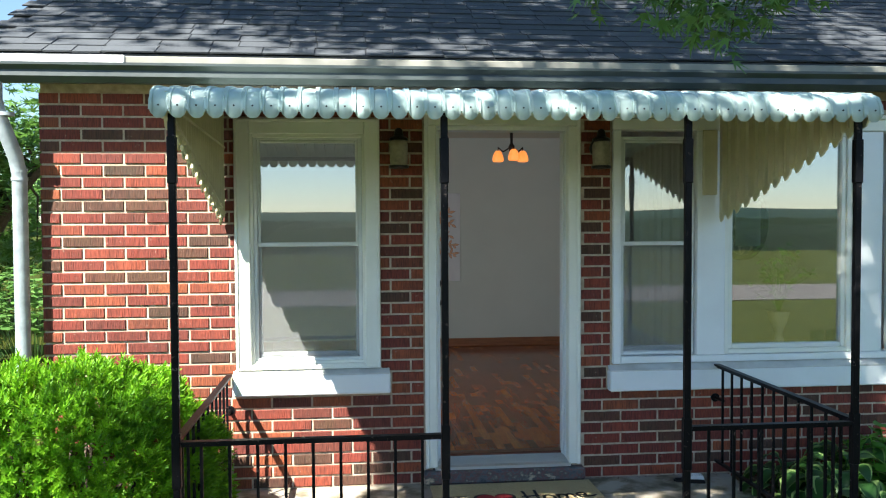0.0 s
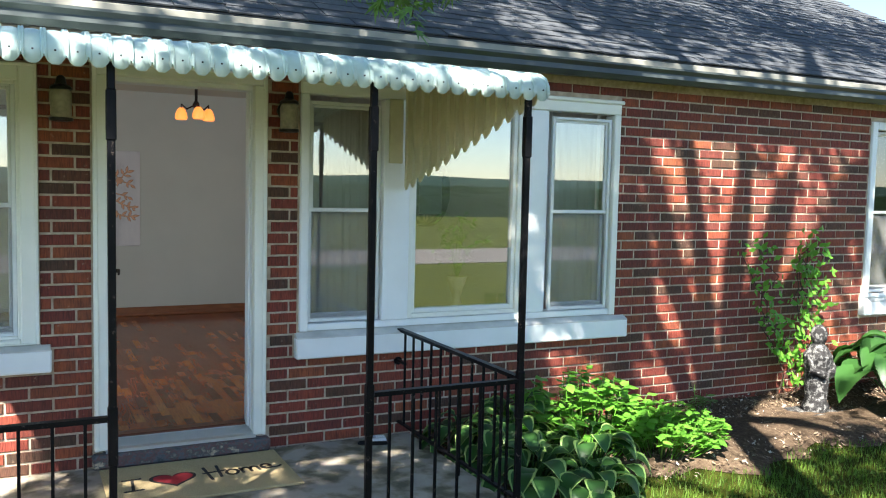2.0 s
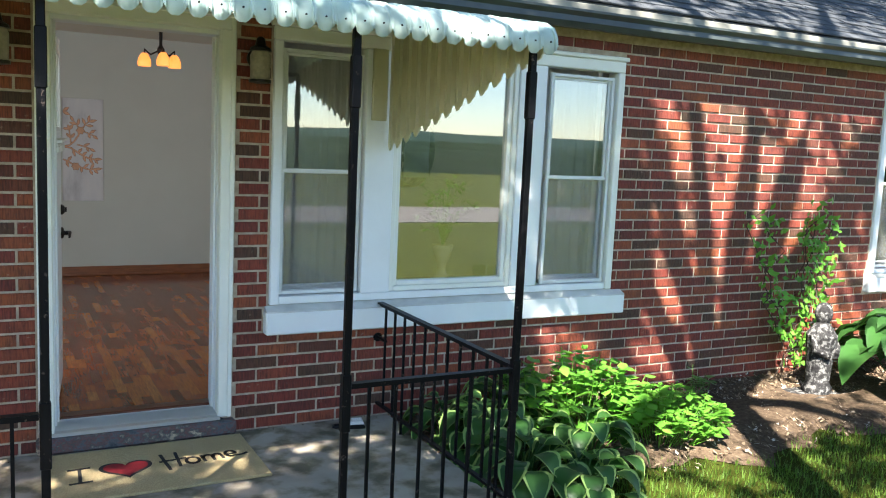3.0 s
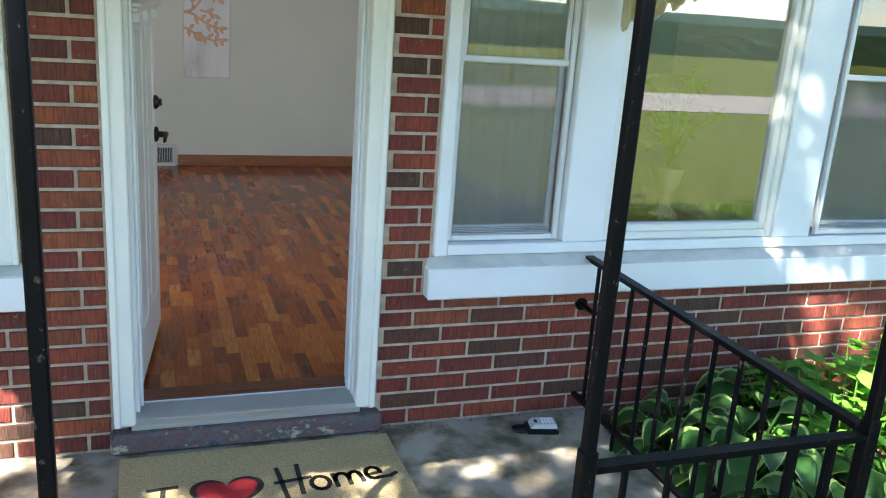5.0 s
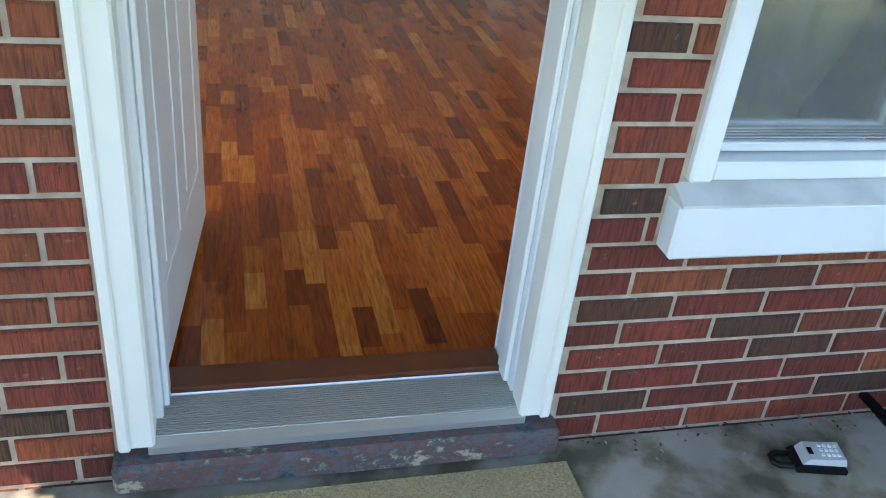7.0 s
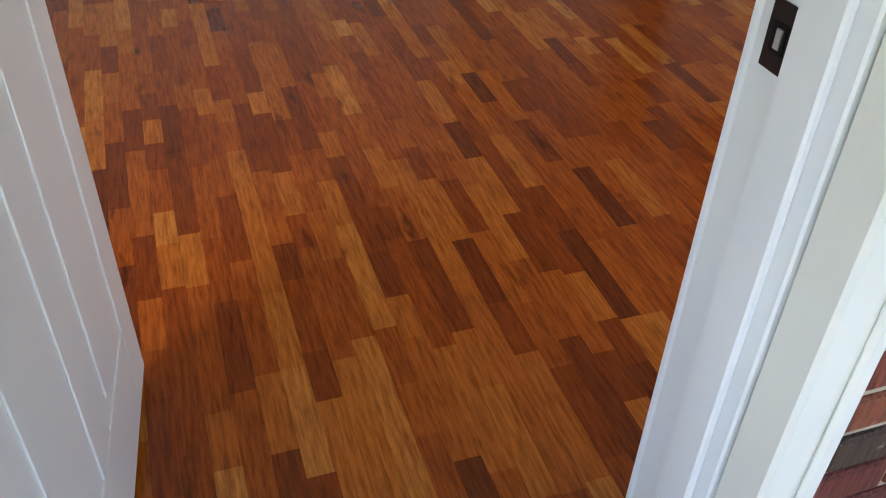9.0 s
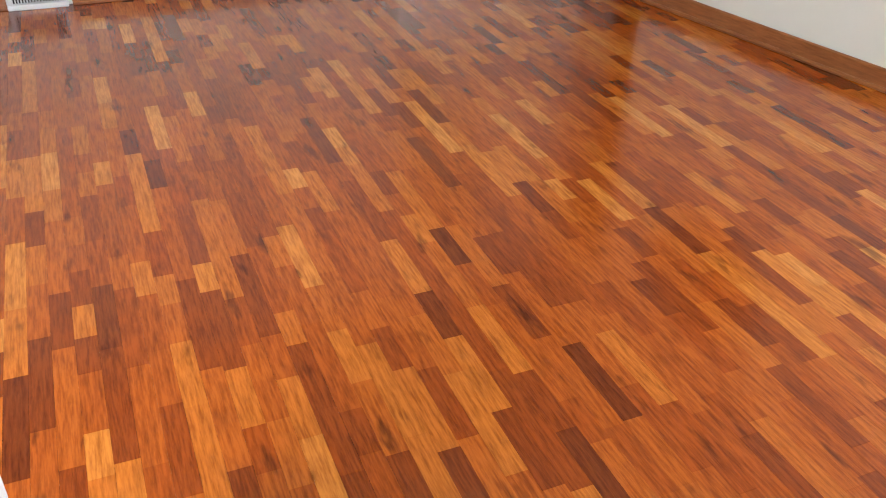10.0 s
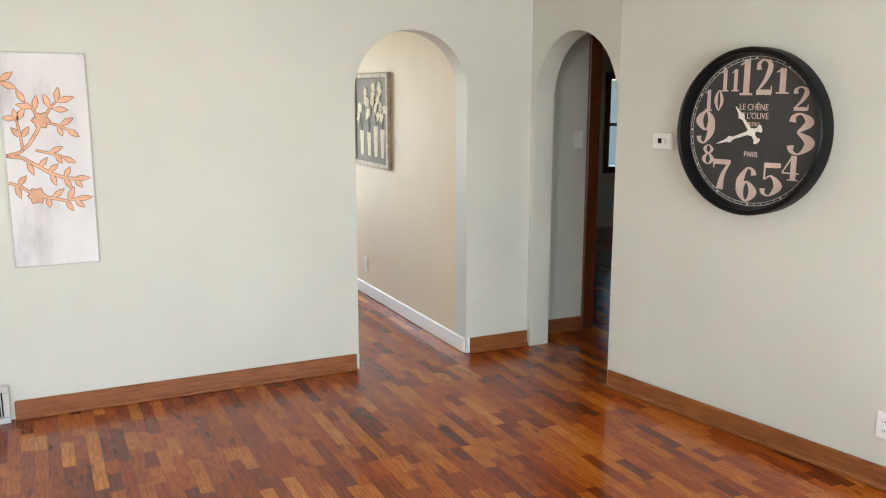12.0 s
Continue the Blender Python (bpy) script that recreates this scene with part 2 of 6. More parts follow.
LIME = leafy("bright_leaf", (0.06, 0.17, 0.02), (0.15, 0.36, 0.04), 0.45)
MAPLE = leafy("maple_leaf", (0.055, 0.12, 0.028), (0.13, 0.235, 0.06), 0.45)
BARK = ground_material("bark", [(0.3, (0.05, 0.038, 0.028)), (0.7, (0.14, 0.11, 0.085))], 14, 1.0)
LAWN = ground_material("lawn", [(0.3, (0.024, 0.032, 0.005)), (0.7, (0.062, 0.066, 0.009))], 5)
MULCH = ground_material("mulch", [(0.3, (0.05, 0.034, 0.022)), (0.55, (0.17, 0.12, 0.08)), (0.72, (0.38, 0.3, 0.21))], 30)
CHIP = chip_material()
ROAD = ground_material("asphalt", [(0.3, (0.09, 0.082, 0.08)), (0.7, (0.14, 0.128, 0.12))], 12, 0.2)
WOODS = ground_material("far_woods", [(0.3, (0.003, 0.008, 0.003)), (0.7, (0.012, 0.024, 0.007))], 0.9)
HILL = ground_material("far_hill", [(0.3, (0.010, 0.022, 0.017)), (0.7, (0.024, 0.042, 0.03))], 0.05)
STONE = ground_material("weathered_stone", [(0.42, (0.025, 0.024, 0.024)), (0.52, (0.08, 0.078, 0.075)), (0.58, (0.45, 0.44, 0.42))], 26)
FROST = paint("aged_jar", (0.34, 0.29, 0.2), 0.5, 0.4, 30)
GLOW = Mat("lit_glass_shade", 0.4).color((0.8, 0.4, 0.15))
GLOW.b.inputs["Emission Color"].default_value = (1.0, 0.25, 0.04, 1)
GLOW.b.inputs["Emission Strength"].default_value = 0.24
GLOW = GLOW.m
PICTURE = paint("picture_ground", (0.22, 0.18, 0.15), 0.7, 0.4, 6)
PETAL = paint("picture_petal", (0.72, 0.66, 0.46), 0.7, 0.2, 20)
STEMS = paint("picture_stem", (0.12, 0.15, 0.06), 0.7, 0.2, 20)
OLDFRAME = paint("distressed_frame", (0.5, 0.42, 0.31), 0.6, 0.5, 24)


# ---- mesh helpers ----
class Shape:
    """Collects boxes, tubes, lathes and leaves into one mesh."""

    def __init__(self):
        self.v, self.f, self.mi, self.mats = [], [], [], []

    def slot(self, m):
        if m not in self.mats:
            self.mats.append(m)
        return self.mats.index(m)

    def add(self, verts, faces, m):
        o, s = len(self.v), self.slot(m)
        self.v += [tuple(p) for p in verts]
        self.f += [tuple(i + o for i in f) for f in faces]
        self.mi += [s] * len(faces)
        return self

    def box(self, x0, x1, y0, y1, z0, z1, m, bev=0.0):
        if bev <= 0:
            vs = [(x, y, z) for z in (z0, z1) for y in (y0, y1) for x in (x0, x1)]
            return self.add(vs, [(0, 2, 3, 1), (4, 5, 7, 6), (0, 1, 5, 4), (2, 6, 7, 3), (0, 4, 6, 2), (1, 3, 7, 5)], m)
        bm = bmesh.new()
        bmesh.ops.create_cube(bm, size=1)
        for v in bm.verts:
            v.co = ((x0 + x1) / 2 + v.co.x * (x1 - x0), (y0 + y1) / 2 + v.co.y * (y1 - y0), (z0 + z1) / 2 + v.co.z * (z1 - z0))
        bmesh.ops.bevel(bm, geom=bm.edges[:], offset=bev, segments=1, affect="EDGES")
        bm.verts.index_update()
        self.add([v.co.copy() for v in bm.verts], [[v.index for v in f.verts] for f in bm.faces], m)
        bm.free()
        return self

    def tube(self, pts, r, m, n=8):
        """A round bar along points; r one radius or one for each."""
        pts = [Vector(p) for p in pts]
        rs = r if isinstance(r, (list, tuple)) else [r] * len(pts)
        vs, fs = [], []
        for i, p in enumerate(pts):
            d = (pts[min(i + 1, len(pts) - 1)] - pts[max(i - 1, 0)]).normalized()
            a = d.cross(Vector((0, 0, 1)) if abs(d.z) < 0.9 else Vector((1, 0, 0))).normalized()
            b = d.cross(a)
            vs += [p + rs[i] * (math.cos(k * math.tau / n) * a + math.sin(k * math.tau / n) * b) for k in range(n)]
        for i in range(len(pts) - 1):
            fs += [(i * n + k, i * n + (k + 1) % n, (i + 1) * n + (k + 1) % n, (i + 1) * n + k) for k in range(n)]
        fs += [tuple(range(n))[::-1], tuple(range((len(pts) - 1) * n, len(pts) * n))]
        return self.add(vs, fs, m)

    def lathe(self, profile, m, at=(0, 0, 0), n=16, axis="z"):
        vs, fs = [], []
        for r, h in profile:
            for k in range(n):
                c, s = r * math.cos(k * math.tau / n), r * math.sin(k * math.tau / n)
                p = (c, s, h) if axis == "z" else ((c, h, s) if axis == "y" else (h, c, s))
                vs.append((p[0] + at[0], p[1] + at[1], p[2] + at[2]))
        for i in range(len(profile) - 1):
            fs += [(i * n + k, i * n + (k + 1) % n, (i + 1) * n + (k + 1) % n, (i + 1) * n + k) for k in range(n)]
        fs += [tuple(range(n))[::-1], tuple(range((len(profile) - 1) * n, len(profile) * n))]
        return self.add(vs, fs, m)

    def extrude(self, outline, y0, y1, m, axis="y"):
        """A flat outline (a, z) given thickness along an axis."""
        n = len(outline)
        put = (lambda a, h, d: (a, d, h)) if axis == "y" else ((lambda a, h, d: (d, a, h)) if axis == "x" else (lambda a, h, d: (a, h, d)))
        vs = [put(a, h, y0) for a, h in outline] + [put(a, h, y1) for a, h in outline]
        fs = [tuple(range(n)), tuple(range(2 * n - 1, n - 1, -1))]
        fs += [(k, n + k, n + (k + 1) % n, (k + 1) % n) for k in range(n)]
        return self.add(vs, fs, m)

    def make(self, name, parent=None, smooth=False, **tags):
        me = bpy.data.meshes.new(name)
        me.from_pydata(self.v, [], self.f)
        for m in self.mats:
            me.materials.append(m)
        me.polygons.foreach_set("material_index", self.mi)
        bm = bmesh.new()
        bm.from_mesh(me)
        if len(bm.faces) < 60000:
            bmesh.ops.recalc_face_normals(bm, faces=bm.faces)
        bm.to_mesh(me)
        bm.free()
        if smooth:
            me.polygons.foreach_set("use_smooth", [True] * len(me.polygons))
            me.set_sharp_from_angle(angle=radians(40))
        ob = new(name, me)
        if parent:
            ob.parent = parent
        return tagged(ob, **tags)


def base(name, at=(0, 0, 0), **tags):
    ob = new(name)
    ob.location = at
    ob.empty_display_size = 0.05
    return tagged(ob, **tags)


def rnd(a, b):
    return random.uniform(a, b)


FZ = 0.11        # indoor floor
GZ = -0.15       # ground
FAR, SIDE = 4.94, 2.93   # far and side wall of the room
CEILZ = 2.62


# ---- large structure: ground, road, distance ----
def ground_sheet():
    s = Shape()
    s.add([(-900, -900, GZ), (900, -900, GZ), (900, 900, GZ), (-900, 900, GZ)], [(0, 1, 2, 3)], LAWN)
    s.make("ground", label="green lawn and field reaching the horizon", category="ground", kind="structure")
    r = Shape()
    r.box(-300, 300, -16.4, -12.4, GZ - 0.1, GZ + 0.012, ROAD)
    r.make("road", label="grey country road across the field", category="road", kind="structure")


def far_land():
    """Woods and hills on the other side of the road."""
    s = Shape()
    nx, ny = 420, 14
    vs = []
    for j in range(ny):
        for i in range(nx):
            x, y = -260 + 520 * i / (nx - 1), -38 - 5 * j * (1 + 0.15 * j)
            h = 0 if j == 0 else 0.9 + 0.5 * noise.noise((x * 0.05, y * 0.05, 0)) + 0.9 * noise.noise((x * 0.35, y * 0.35, 3)) + 0.6 * noise.noise((x * 0.9, y * 0.9, 5)) + 0.05 * j
            vs.append((x, y, GZ - 0.2 + max(h, 0.0)))
    s.add(vs, [(j * nx + i, j * nx + i + 1, (j + 1) * nx + i + 1, (j + 1) * nx + i) for j in range(ny - 1) for i in range(nx - 1)], WOODS)
    s.make("far_woods", label="dark far woodland beyond the road", category="woods", kind="stuff")
    h = Shape()
    vs = []
    for j in range(4):
        for i in range(80):
            a = -1.3 + 2.6 * i / 79
            d = 420 + 70 * j
            vs.append((d * math.sin(a), -d * math.cos(a), (0, 4.0, 7, 7)[j] + (0 if j == 0 else 2.5 * noise.noise((a * 6, j * 0.4, 8)))))
    h.add(vs, [(j * 80 + i, j * 80 + i + 1, (j + 1) * 80 + i + 1, (j + 1) * 80 + i) for j in range(3) for i in range(79)], HILL)
    h.make("backdrop", label="low blue-green hills on the horizon", category="hills", kind="structure")


ground_sheet()
far_land()

# openings of the front wall: x0, x1, z0, z1
OPENINGS = [(-1.60, -0.82, 0.70, 2.21), (-0.455, 0.435, 0.0, 2.25), (0.74, 3.08, 0.69, 2.26), (5.92, 6.75, 0.72, 2.27)]
WEST, EAST = -2.77, 8.6


def pierced(s, y0, y1, x0, x1, z0, z1, holes, m):
    """A wall along x, cut into boxes around its openings."""
    xs = sorted({x0, x1, *[h[0] for h in holes], *[h[1] for h in holes]})
    for a, b in zip(xs, xs[1:]):
        hole = [h for h in holes if h[0] <= a and b <= h[1]]
        if not hole:
            s.box(a, b, y0, y1, z0, z1, m)
        else:
            if hole[0][2] > z0:
                s.box(a, b, y0, y1, z0, hole[0][2], m)
            s.box(a, b, y0, y1, hole[0][3], z1, m)


front = Shape()
pierced(front, 0.002, 0.17, WEST + 0.008, EAST, -0.3, 2.52, OPENINGS, MORTAR)
wall_front = front.make("wall_front", label="red brick front wall with pale mortar joints", category="wall", kind="structure")
plaster = Shape()
pierced(plaster, 0.17, 0.19, WEST + 0.1, EAST, 0.0, CEILZ, OPENINGS, WALLP)
plaster.make("wall_front_inside", label="pale grey-green painted plaster wall", category="wall", kind="structure")
w = Shape()
w.box(WEST + 0.008, WEST + 0.2, 0.17, 9.0, -0.3, 2.52, MORTAR)
w.make("wall_west", label="brick end wall of the house", category="wall", kind="structure")
w = Shape()
w.box(EAST, EAST + 0.2, 0.006, 9.0, -0.3, 2.52, MORTAR)
w.make("wall_east", label="brick end wall of the house", category="wall", kind="structure")
w = Shape()
# the first opening is added out of sight to let daylight into the hall
pierced(w, 8.8, 9.0, WEST + 0.2, EAST, 0.0, 2.62, [(0.3, 2.0, 0.9, 2.2), (6.42, 7.1, 0.85, 1.9)], WALLP)
w.make("wall_back", label="plain back wall with a window opening and an added unseen one", category="wall", kind="structure")
w = Shape()
w.box(WEST + 0.2, EAST, 0.17, 9.0, -0.3, FZ - 0.012, BASEWOOD)
floor = w.make("floor", label="glossy reddish oak strip floor", category="floor", kind="structure")
w = Shape()
w.box(WEST + 0.1, EAST + 0.1, 0.1, 9.0, CEILZ, CEILZ + 0.12, CEIL)
w.make("ceiling", label="cream painted ceiling", category="ceiling", kind="structure")


def arch_outline(x0, x1, a0, a1, top, z0, z1):
    r = (a1 - a0) / 2
    arc = [((a0 + a1) / 2 - r * math.cos(k * math.pi / 20), top - r + r * math.sin(k * math.pi / 20)) for k in range(21)]
    return [(x0, z0), (a0, z0), *arc, (a1, z0), (x1, z0), (x1, z1), (x0, z1)]


w = Shape()
w.extrude(arch_outline(-2.6, SIDE + 0.14, 1.745, 2.475, 2.125, FZ - 0.02, CEILZ), FAR, FAR + 0.15, WALLP)
wall_far = w.make("wall_north", label="pale grey-green plaster wall with an arched opening", category="wall", kind="structure")
w = Shape()
w.extrude(arch_outline(4.04, FAR, 4.05, 4.895, 2.12, FZ - 0.02, CEILZ), SIDE, SIDE + 0.14, WALLP, "x")
w.make("wall_arch", label="pale plaster wall with an arched opening", category="wall", kind="structure")
# the side wall runs a little askew from the arch to the front wall
ASKEW = Matrix.Translation((SIDE, 4.05, 0)) @ pose(0, 0, 0, 0, 0, 10.4) @ Matrix.Translation((-SIDE, -4.05, 0))


def askew(ob):
    ob.matrix_basis = ASKEW @ pose(*ob.location, *[math.degrees(a) for a in ob.rotation_euler])
    return ob


w = Shape()
w.box(SIDE, SIDE + 0.14, 0.1, 4.049, FZ - 0.02, CEILZ, WALLP)
askew(w.make("wall_side", label="pale plaster wall of the room", category="wall", kind="structure"))
w = Shape()
w.box(2.475, 2.6, FAR + 0.15, 8.8, FZ - 0.02, CEILZ, HALLP)
w.make("wall_hall", label="cream wall beyond the arch", category="wall", kind="structure")
w = Shape()
pierced(w, 5.09, 5.2, SIDE + 0.14, 5.6, FZ - 0.02, CEILZ, [(3.54, 4.42, FZ - 0.02, 2.15)], WALLP)
w.make("wall_passage", label="pale plaster wall in the small passage", category="wall", kind="structure")
w = Shape()
w.box(5.6, 5.7, 0.19, 5.2, FZ - 0.02, CEILZ, WALLP)
w.make("wall_passage_end", label="plain wall closing the passage", category="wall", kind="structure")
w = Shape()
w.box(SIDE + 0.34, 5.6, 3.2, 3.3, FZ - 0.02, CEILZ, WALLP)
w.make("wall_passage_south", label="plain wall closing the passage", category="wall", kind="structure")
w = Shape()
w.box(-2.6, -2.5, 0.19, 8.8, FZ - 0.02, CEILZ, WALLP)
w.make("wall_room_west", label="pale plaster wall of the room", category="wall", kind="structure")


def baseboards():
    def run(name, m, h, label, boxes):
        s = Shape()
        for b in boxes:
            s.box(*b[:4], FZ, FZ + h, m, 0.006)
            if m is BASEWOOD:
                x0, x1, y0, y1 = b[:4]
                if x1 - x0 > y1 - y0:
                    s.box(x0, x1, y0 - 0.014, y0 - 0.001, FZ, FZ + 0.022, m, 0.005)
                else:
                    s.box(x0 - 0.014, x0 - 0.001, y0, y1, FZ, FZ + 0.022, m, 0.005)
        return s.make(name, label=label, category="baseboard", kind="structure")
    askew(run("baseboard", BASEWOOD, 0.1, "brown stained wooden baseboard", [(SIDE - 0.02, SIDE - 0.002, 0.2, 4.035)]))
    run("baseboard", BASEWOOD, 0.1, "brown stained wooden baseboard",
        [(-2.5, -0.42, FAR - 0.02, FAR - 0.002), (-0.13, 1.725, FAR - 0.02, FAR - 0.002), (2.50, SIDE - 0.002, FAR - 0.02, FAR - 0.002),
         (SIDE + 0.15, 3.46, 5.07, 5.088)])
    run("trim", WHITE, 0.1, "white painted baseboard of the hall",
        [(2.455, 2.473, FAR + 0.0, 8.7), (1.727, 1.743, FAR - 0.022, FAR - 0.001), (2.476, 2.497, FAR - 0.022, FAR - 0.001)])


baseboards()


# ---- roof, gutter, downspout ----
SLOPE = 0.5
EAVE_Y, EAVE_Z = -0.20, 2.60


def roof_and_gutter():
    s = Shape()
    x0, x1, yr = WEST - 0.34, EAST + 0.4, 4.4
    zr = EAVE_Z + (yr - EAVE_Y) * SLOPE
    yb = 2 * yr - EAVE_Y
    s.add([(x0, EAVE_Y, EAVE_Z - 0.03), (x1, EAVE_Y, EAVE_Z - 0.03), (x1, yr, zr - 0.03), (x0, yr, zr - 0.03), (x0, yb, EAVE_Z - 0.03), (x1, yb, EAVE_Z - 0.03),
           (x0, EAVE_Y, EAVE_Z - 0.005), (x1, EAVE_Y, EAVE_Z - 0.005), (x1, yr, zr - 0.005), (x0, yr, zr - 0.005), (x0, yb, EAVE_Z - 0.005), (x1, yb, EAVE_Z - 0.005)],
          [(0, 1, 2, 3), (3, 2, 5, 4), (6, 9, 8, 7), (9, 10, 11, 8), (0, 6, 7, 1), (0, 3, 9, 6), (1, 7, 8, 2), (3, 4, 10, 9), (2, 8, 11, 5), (4, 5, 11, 10)], SHINGLE)
    roof = s.make("roof", label="dark grey asphalt shingle roof", category="roof", kind="structure")
    g = Shape()
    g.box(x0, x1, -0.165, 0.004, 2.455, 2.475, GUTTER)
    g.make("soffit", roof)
    g = Shape()
    for a in (x0, EAST):
        g.extrude([(0.0, 2.45), (2 * yr, 2.45), (yr, zr - 0.05)], (a if a > 0 else WEST + 0.02), (a if a > 0 else WEST + 0.02) + 0.1, FASCIA, "x")
    g.make("gable", roof)
    g = Shape()
    prof = [(a + 0.2, b + 0.03) for a, b in ((-0.365, 2.50), (-0.365, 2.40), (-0.43, 2.395), (-0.455, 2.43), (-0.45, 2.465), (-0.475, 2.49), (-0.475, 2.505), (-0.468, 2.505), (-0.44, 2.47), (-0.445, 2.43), (-0.425, 2.403), (-0.373, 2.408), (-0.373, 2.50))]
    g.extrude(prof, x0 + 0.02, x1 - 0.02, GUTTER, "x")
    for k in range(9):
        xx = x0 + 0.9 + 1.35 * k
        g.box(xx, xx + 0.02, -0.27, -0.17, 2.527, 2.533, GUTTER)
    g.make("gutter", label="dark grey metal gutter along the eave", category="gutter", kind="structure")
    d = Shape()
    d.box(x0, WEST + 0.55, -0.23, -0.185, 2.538, 2.585, WHITE, 0.004)
    d.box(WEST + 0.553, x1, -0.22, -0.185, 2.54, 2.582, FASCIA, 0.004)
    d.make("fascia", roof)
    p = Shape()
    px = WEST - 0.09
    p.tube([(px - 0.07, -0.22, 2.44), (px - 0.07, -0.22, 2.33), (px - 0.05, -0.2, 2.22), (px, -0.13, 2.02), (px + 0.01, -0.1, 1.92), (px + 0.01, -0.1, 0.0), (px - 0.02, -0.18, -0.09), (px - 0.03, -0.4, -0.12)], 0.042, PIPE, 12)
    for z in (1.93, 1.88, 2.24, 0.8):
        p.lathe([(0.046, 0), (0.046, 0.02)], PIPE, (px + 0.01 if z < 2 else px - 0.02, -0.1 if z < 2 else -0.2, z), 12)
    p.make("downspout", smooth=True, label="weathered grey round metal downspout at the house corner", category="downspout", kind="structure")
    return roof


roof = roof_and_gutter()


# ---- windows ----
def rect_frame(s, x0, x1, y0, y1, z0, z1, w, m, bev=0.004, bottom=None):
    b = w if bottom is None else bottom
    s.box(x0, x0 + w, y0, y1, z0, z1, m, bev)
    s.box(x1 - w, x1, y0, y1, z0, z1, m, bev)
    s.box(x0 + w + 0.0005, x1 - w - 0.0005, y0 + 0.001, y1, z1 - w, z1, m, bev)
    s.box(x0 + w + 0.0005, x1 - w - 0.0005, y0 + 0.001, y1, z0, z0 + b, m, bev)


def pane(parent, x0, x1, z0, z1, y, m=None):
    s = Shape()
    s.box(x0, x1, y, y + 0.004, z0, z1, m or GLASS)
    ob = s.make("pane", parent)
    ob.visible_shadow = False
    return ob


def sash_pair(parent, x0, x1, z0, z1, meet, y):
    """Upper sash outside, lower sash behind a screen."""
    s = Shape()
    rect_frame(s, x0, x1, y - 0.03, y - 0.008, z0, z1, 0.022, ALU_FRAME, 0.003)
    s.make("frame", parent)
    s = Shape()
    rect_frame(s, x0 + 0.022, x1 - 0.022, y - 0.01, y + 0.012, meet - 0.012, z1 - 0.022, 0.018, ALU_FRAME, 0.003)
    s.make("sash", parent)
    s = Shape()
    rect_frame(s, x0 + 0.022, x1 - 0.022, y + 0.014, y + 0.036, z0 + 0.022, meet + 0.014, 0.02, ALU_FRAME, 0.003, 0.03)
    s.make("sash", parent)
    s = Shape()
    s.box(x0 + 0.022, x1 - 0.022, y - 0.02, y - 0.012, meet - 0.01, meet + 0.014, ALU_FRAME, 0.003)
    for k in range(4):
        s.box(x0 + 0.03, x1 - 0.03, y - 0.006, y + 0.01, z0 + 0.022 + 0.007 * k, z0 + 0.025 + 0.007 * k, ALU_FRAME)
    s.make("rail", parent)
    pane(parent, x0 + 0.04, x1 - 0.04, meet, z1 - 0.04, y)
    pane(parent, x0 + 0.04, x1 - 0.04, z0 + 0.05, meet, y + 0.022)
    pane(parent, x0 + 0.024, x1 - 0.024, z0 + 0.024, meet - 0.01, y - 0.006, SCREEN)


def curtain(x0, x1, z0, z1, y):
    s = Shape()
    n = 40
    vs = []
    for k in range(n + 1):
        x = x0 + (x1 - x0) * k / n
        d = 0.012 * math.sin(k * 1.25) + 0.006 * math.sin(k * 2.9 + 1)
        vs += [(x, y + d, z0), (x, y + d * 0.8, (z0 + z1) / 2), (x, y + d * 0.5, z1)]
    fs = []
    for k in range(n):
        fs += [(3 * k, 3 * k + 3, 3 * k + 4, 3 * k + 1), (3 * k + 1, 3 * k + 4, 3 * k + 5, 3 * k + 2)]
    s.add(vs, fs, CURTAIN)
    ob = s.make("fabric", smooth=True)
    md = ob.modifiers.new("thick", "SOLIDIFY")
    md.thickness = 0.002
    rod = Shape()
    rod.tube([(x0 - 0.03, y, z1 + 0.01), (x1 + 0.03, y, z1 + 0.01)], 0.008, WHITE)
    e = base("curtain", label="sheer white curtain hanging behind the window glass", category="curtain", group="window curtains")
    ob.parent = e
    rod.make("rod", e)


def sill(name, x0, x1, z0, z1):
    s = Shape()
    s.box(x0, x1, -0.06, 0.1, z0, z1 - 0.03, WHITE, 0.008)
    s.extrude([(-0.058, z1 - 0.035), (-0.058, z1 - 0.028), (0.03, z1 + 0.012), (0.1, z1 + 0.014), (0.1, z1 - 0.035)], x0 + 0.004, x1 - 0.004, SILL_GREY, "x")
    return s


def window_left():
    e = base("window_1", label="white double-hung window in a cream frame", category="window", kind="structure")
    s = Shape()
    rect_frame(s, -1.643, -0.781, -0.02, 0.06, 0.735, 2.25, 0.085, CREAM, 0.006, 0.03)
    rect_frame(s, -1.57, -0.852, 0.012, 0.13, 0.75, 2.175, 0.03, CREAM, 0.004)
    rect_frame(s, -1.648, -0.776, -0.03, -0.018, 0.735, 2.256, 0.018, CREAM, 0.004, 0.01)
    s.make("trim", e)
    sash_pair(e, -1.54, -0.882, 0.775, 2.155, 1.494, 0.06)
    sill("sill", -1.67, -0.718, 0.58, 0.735).make("sill", e)


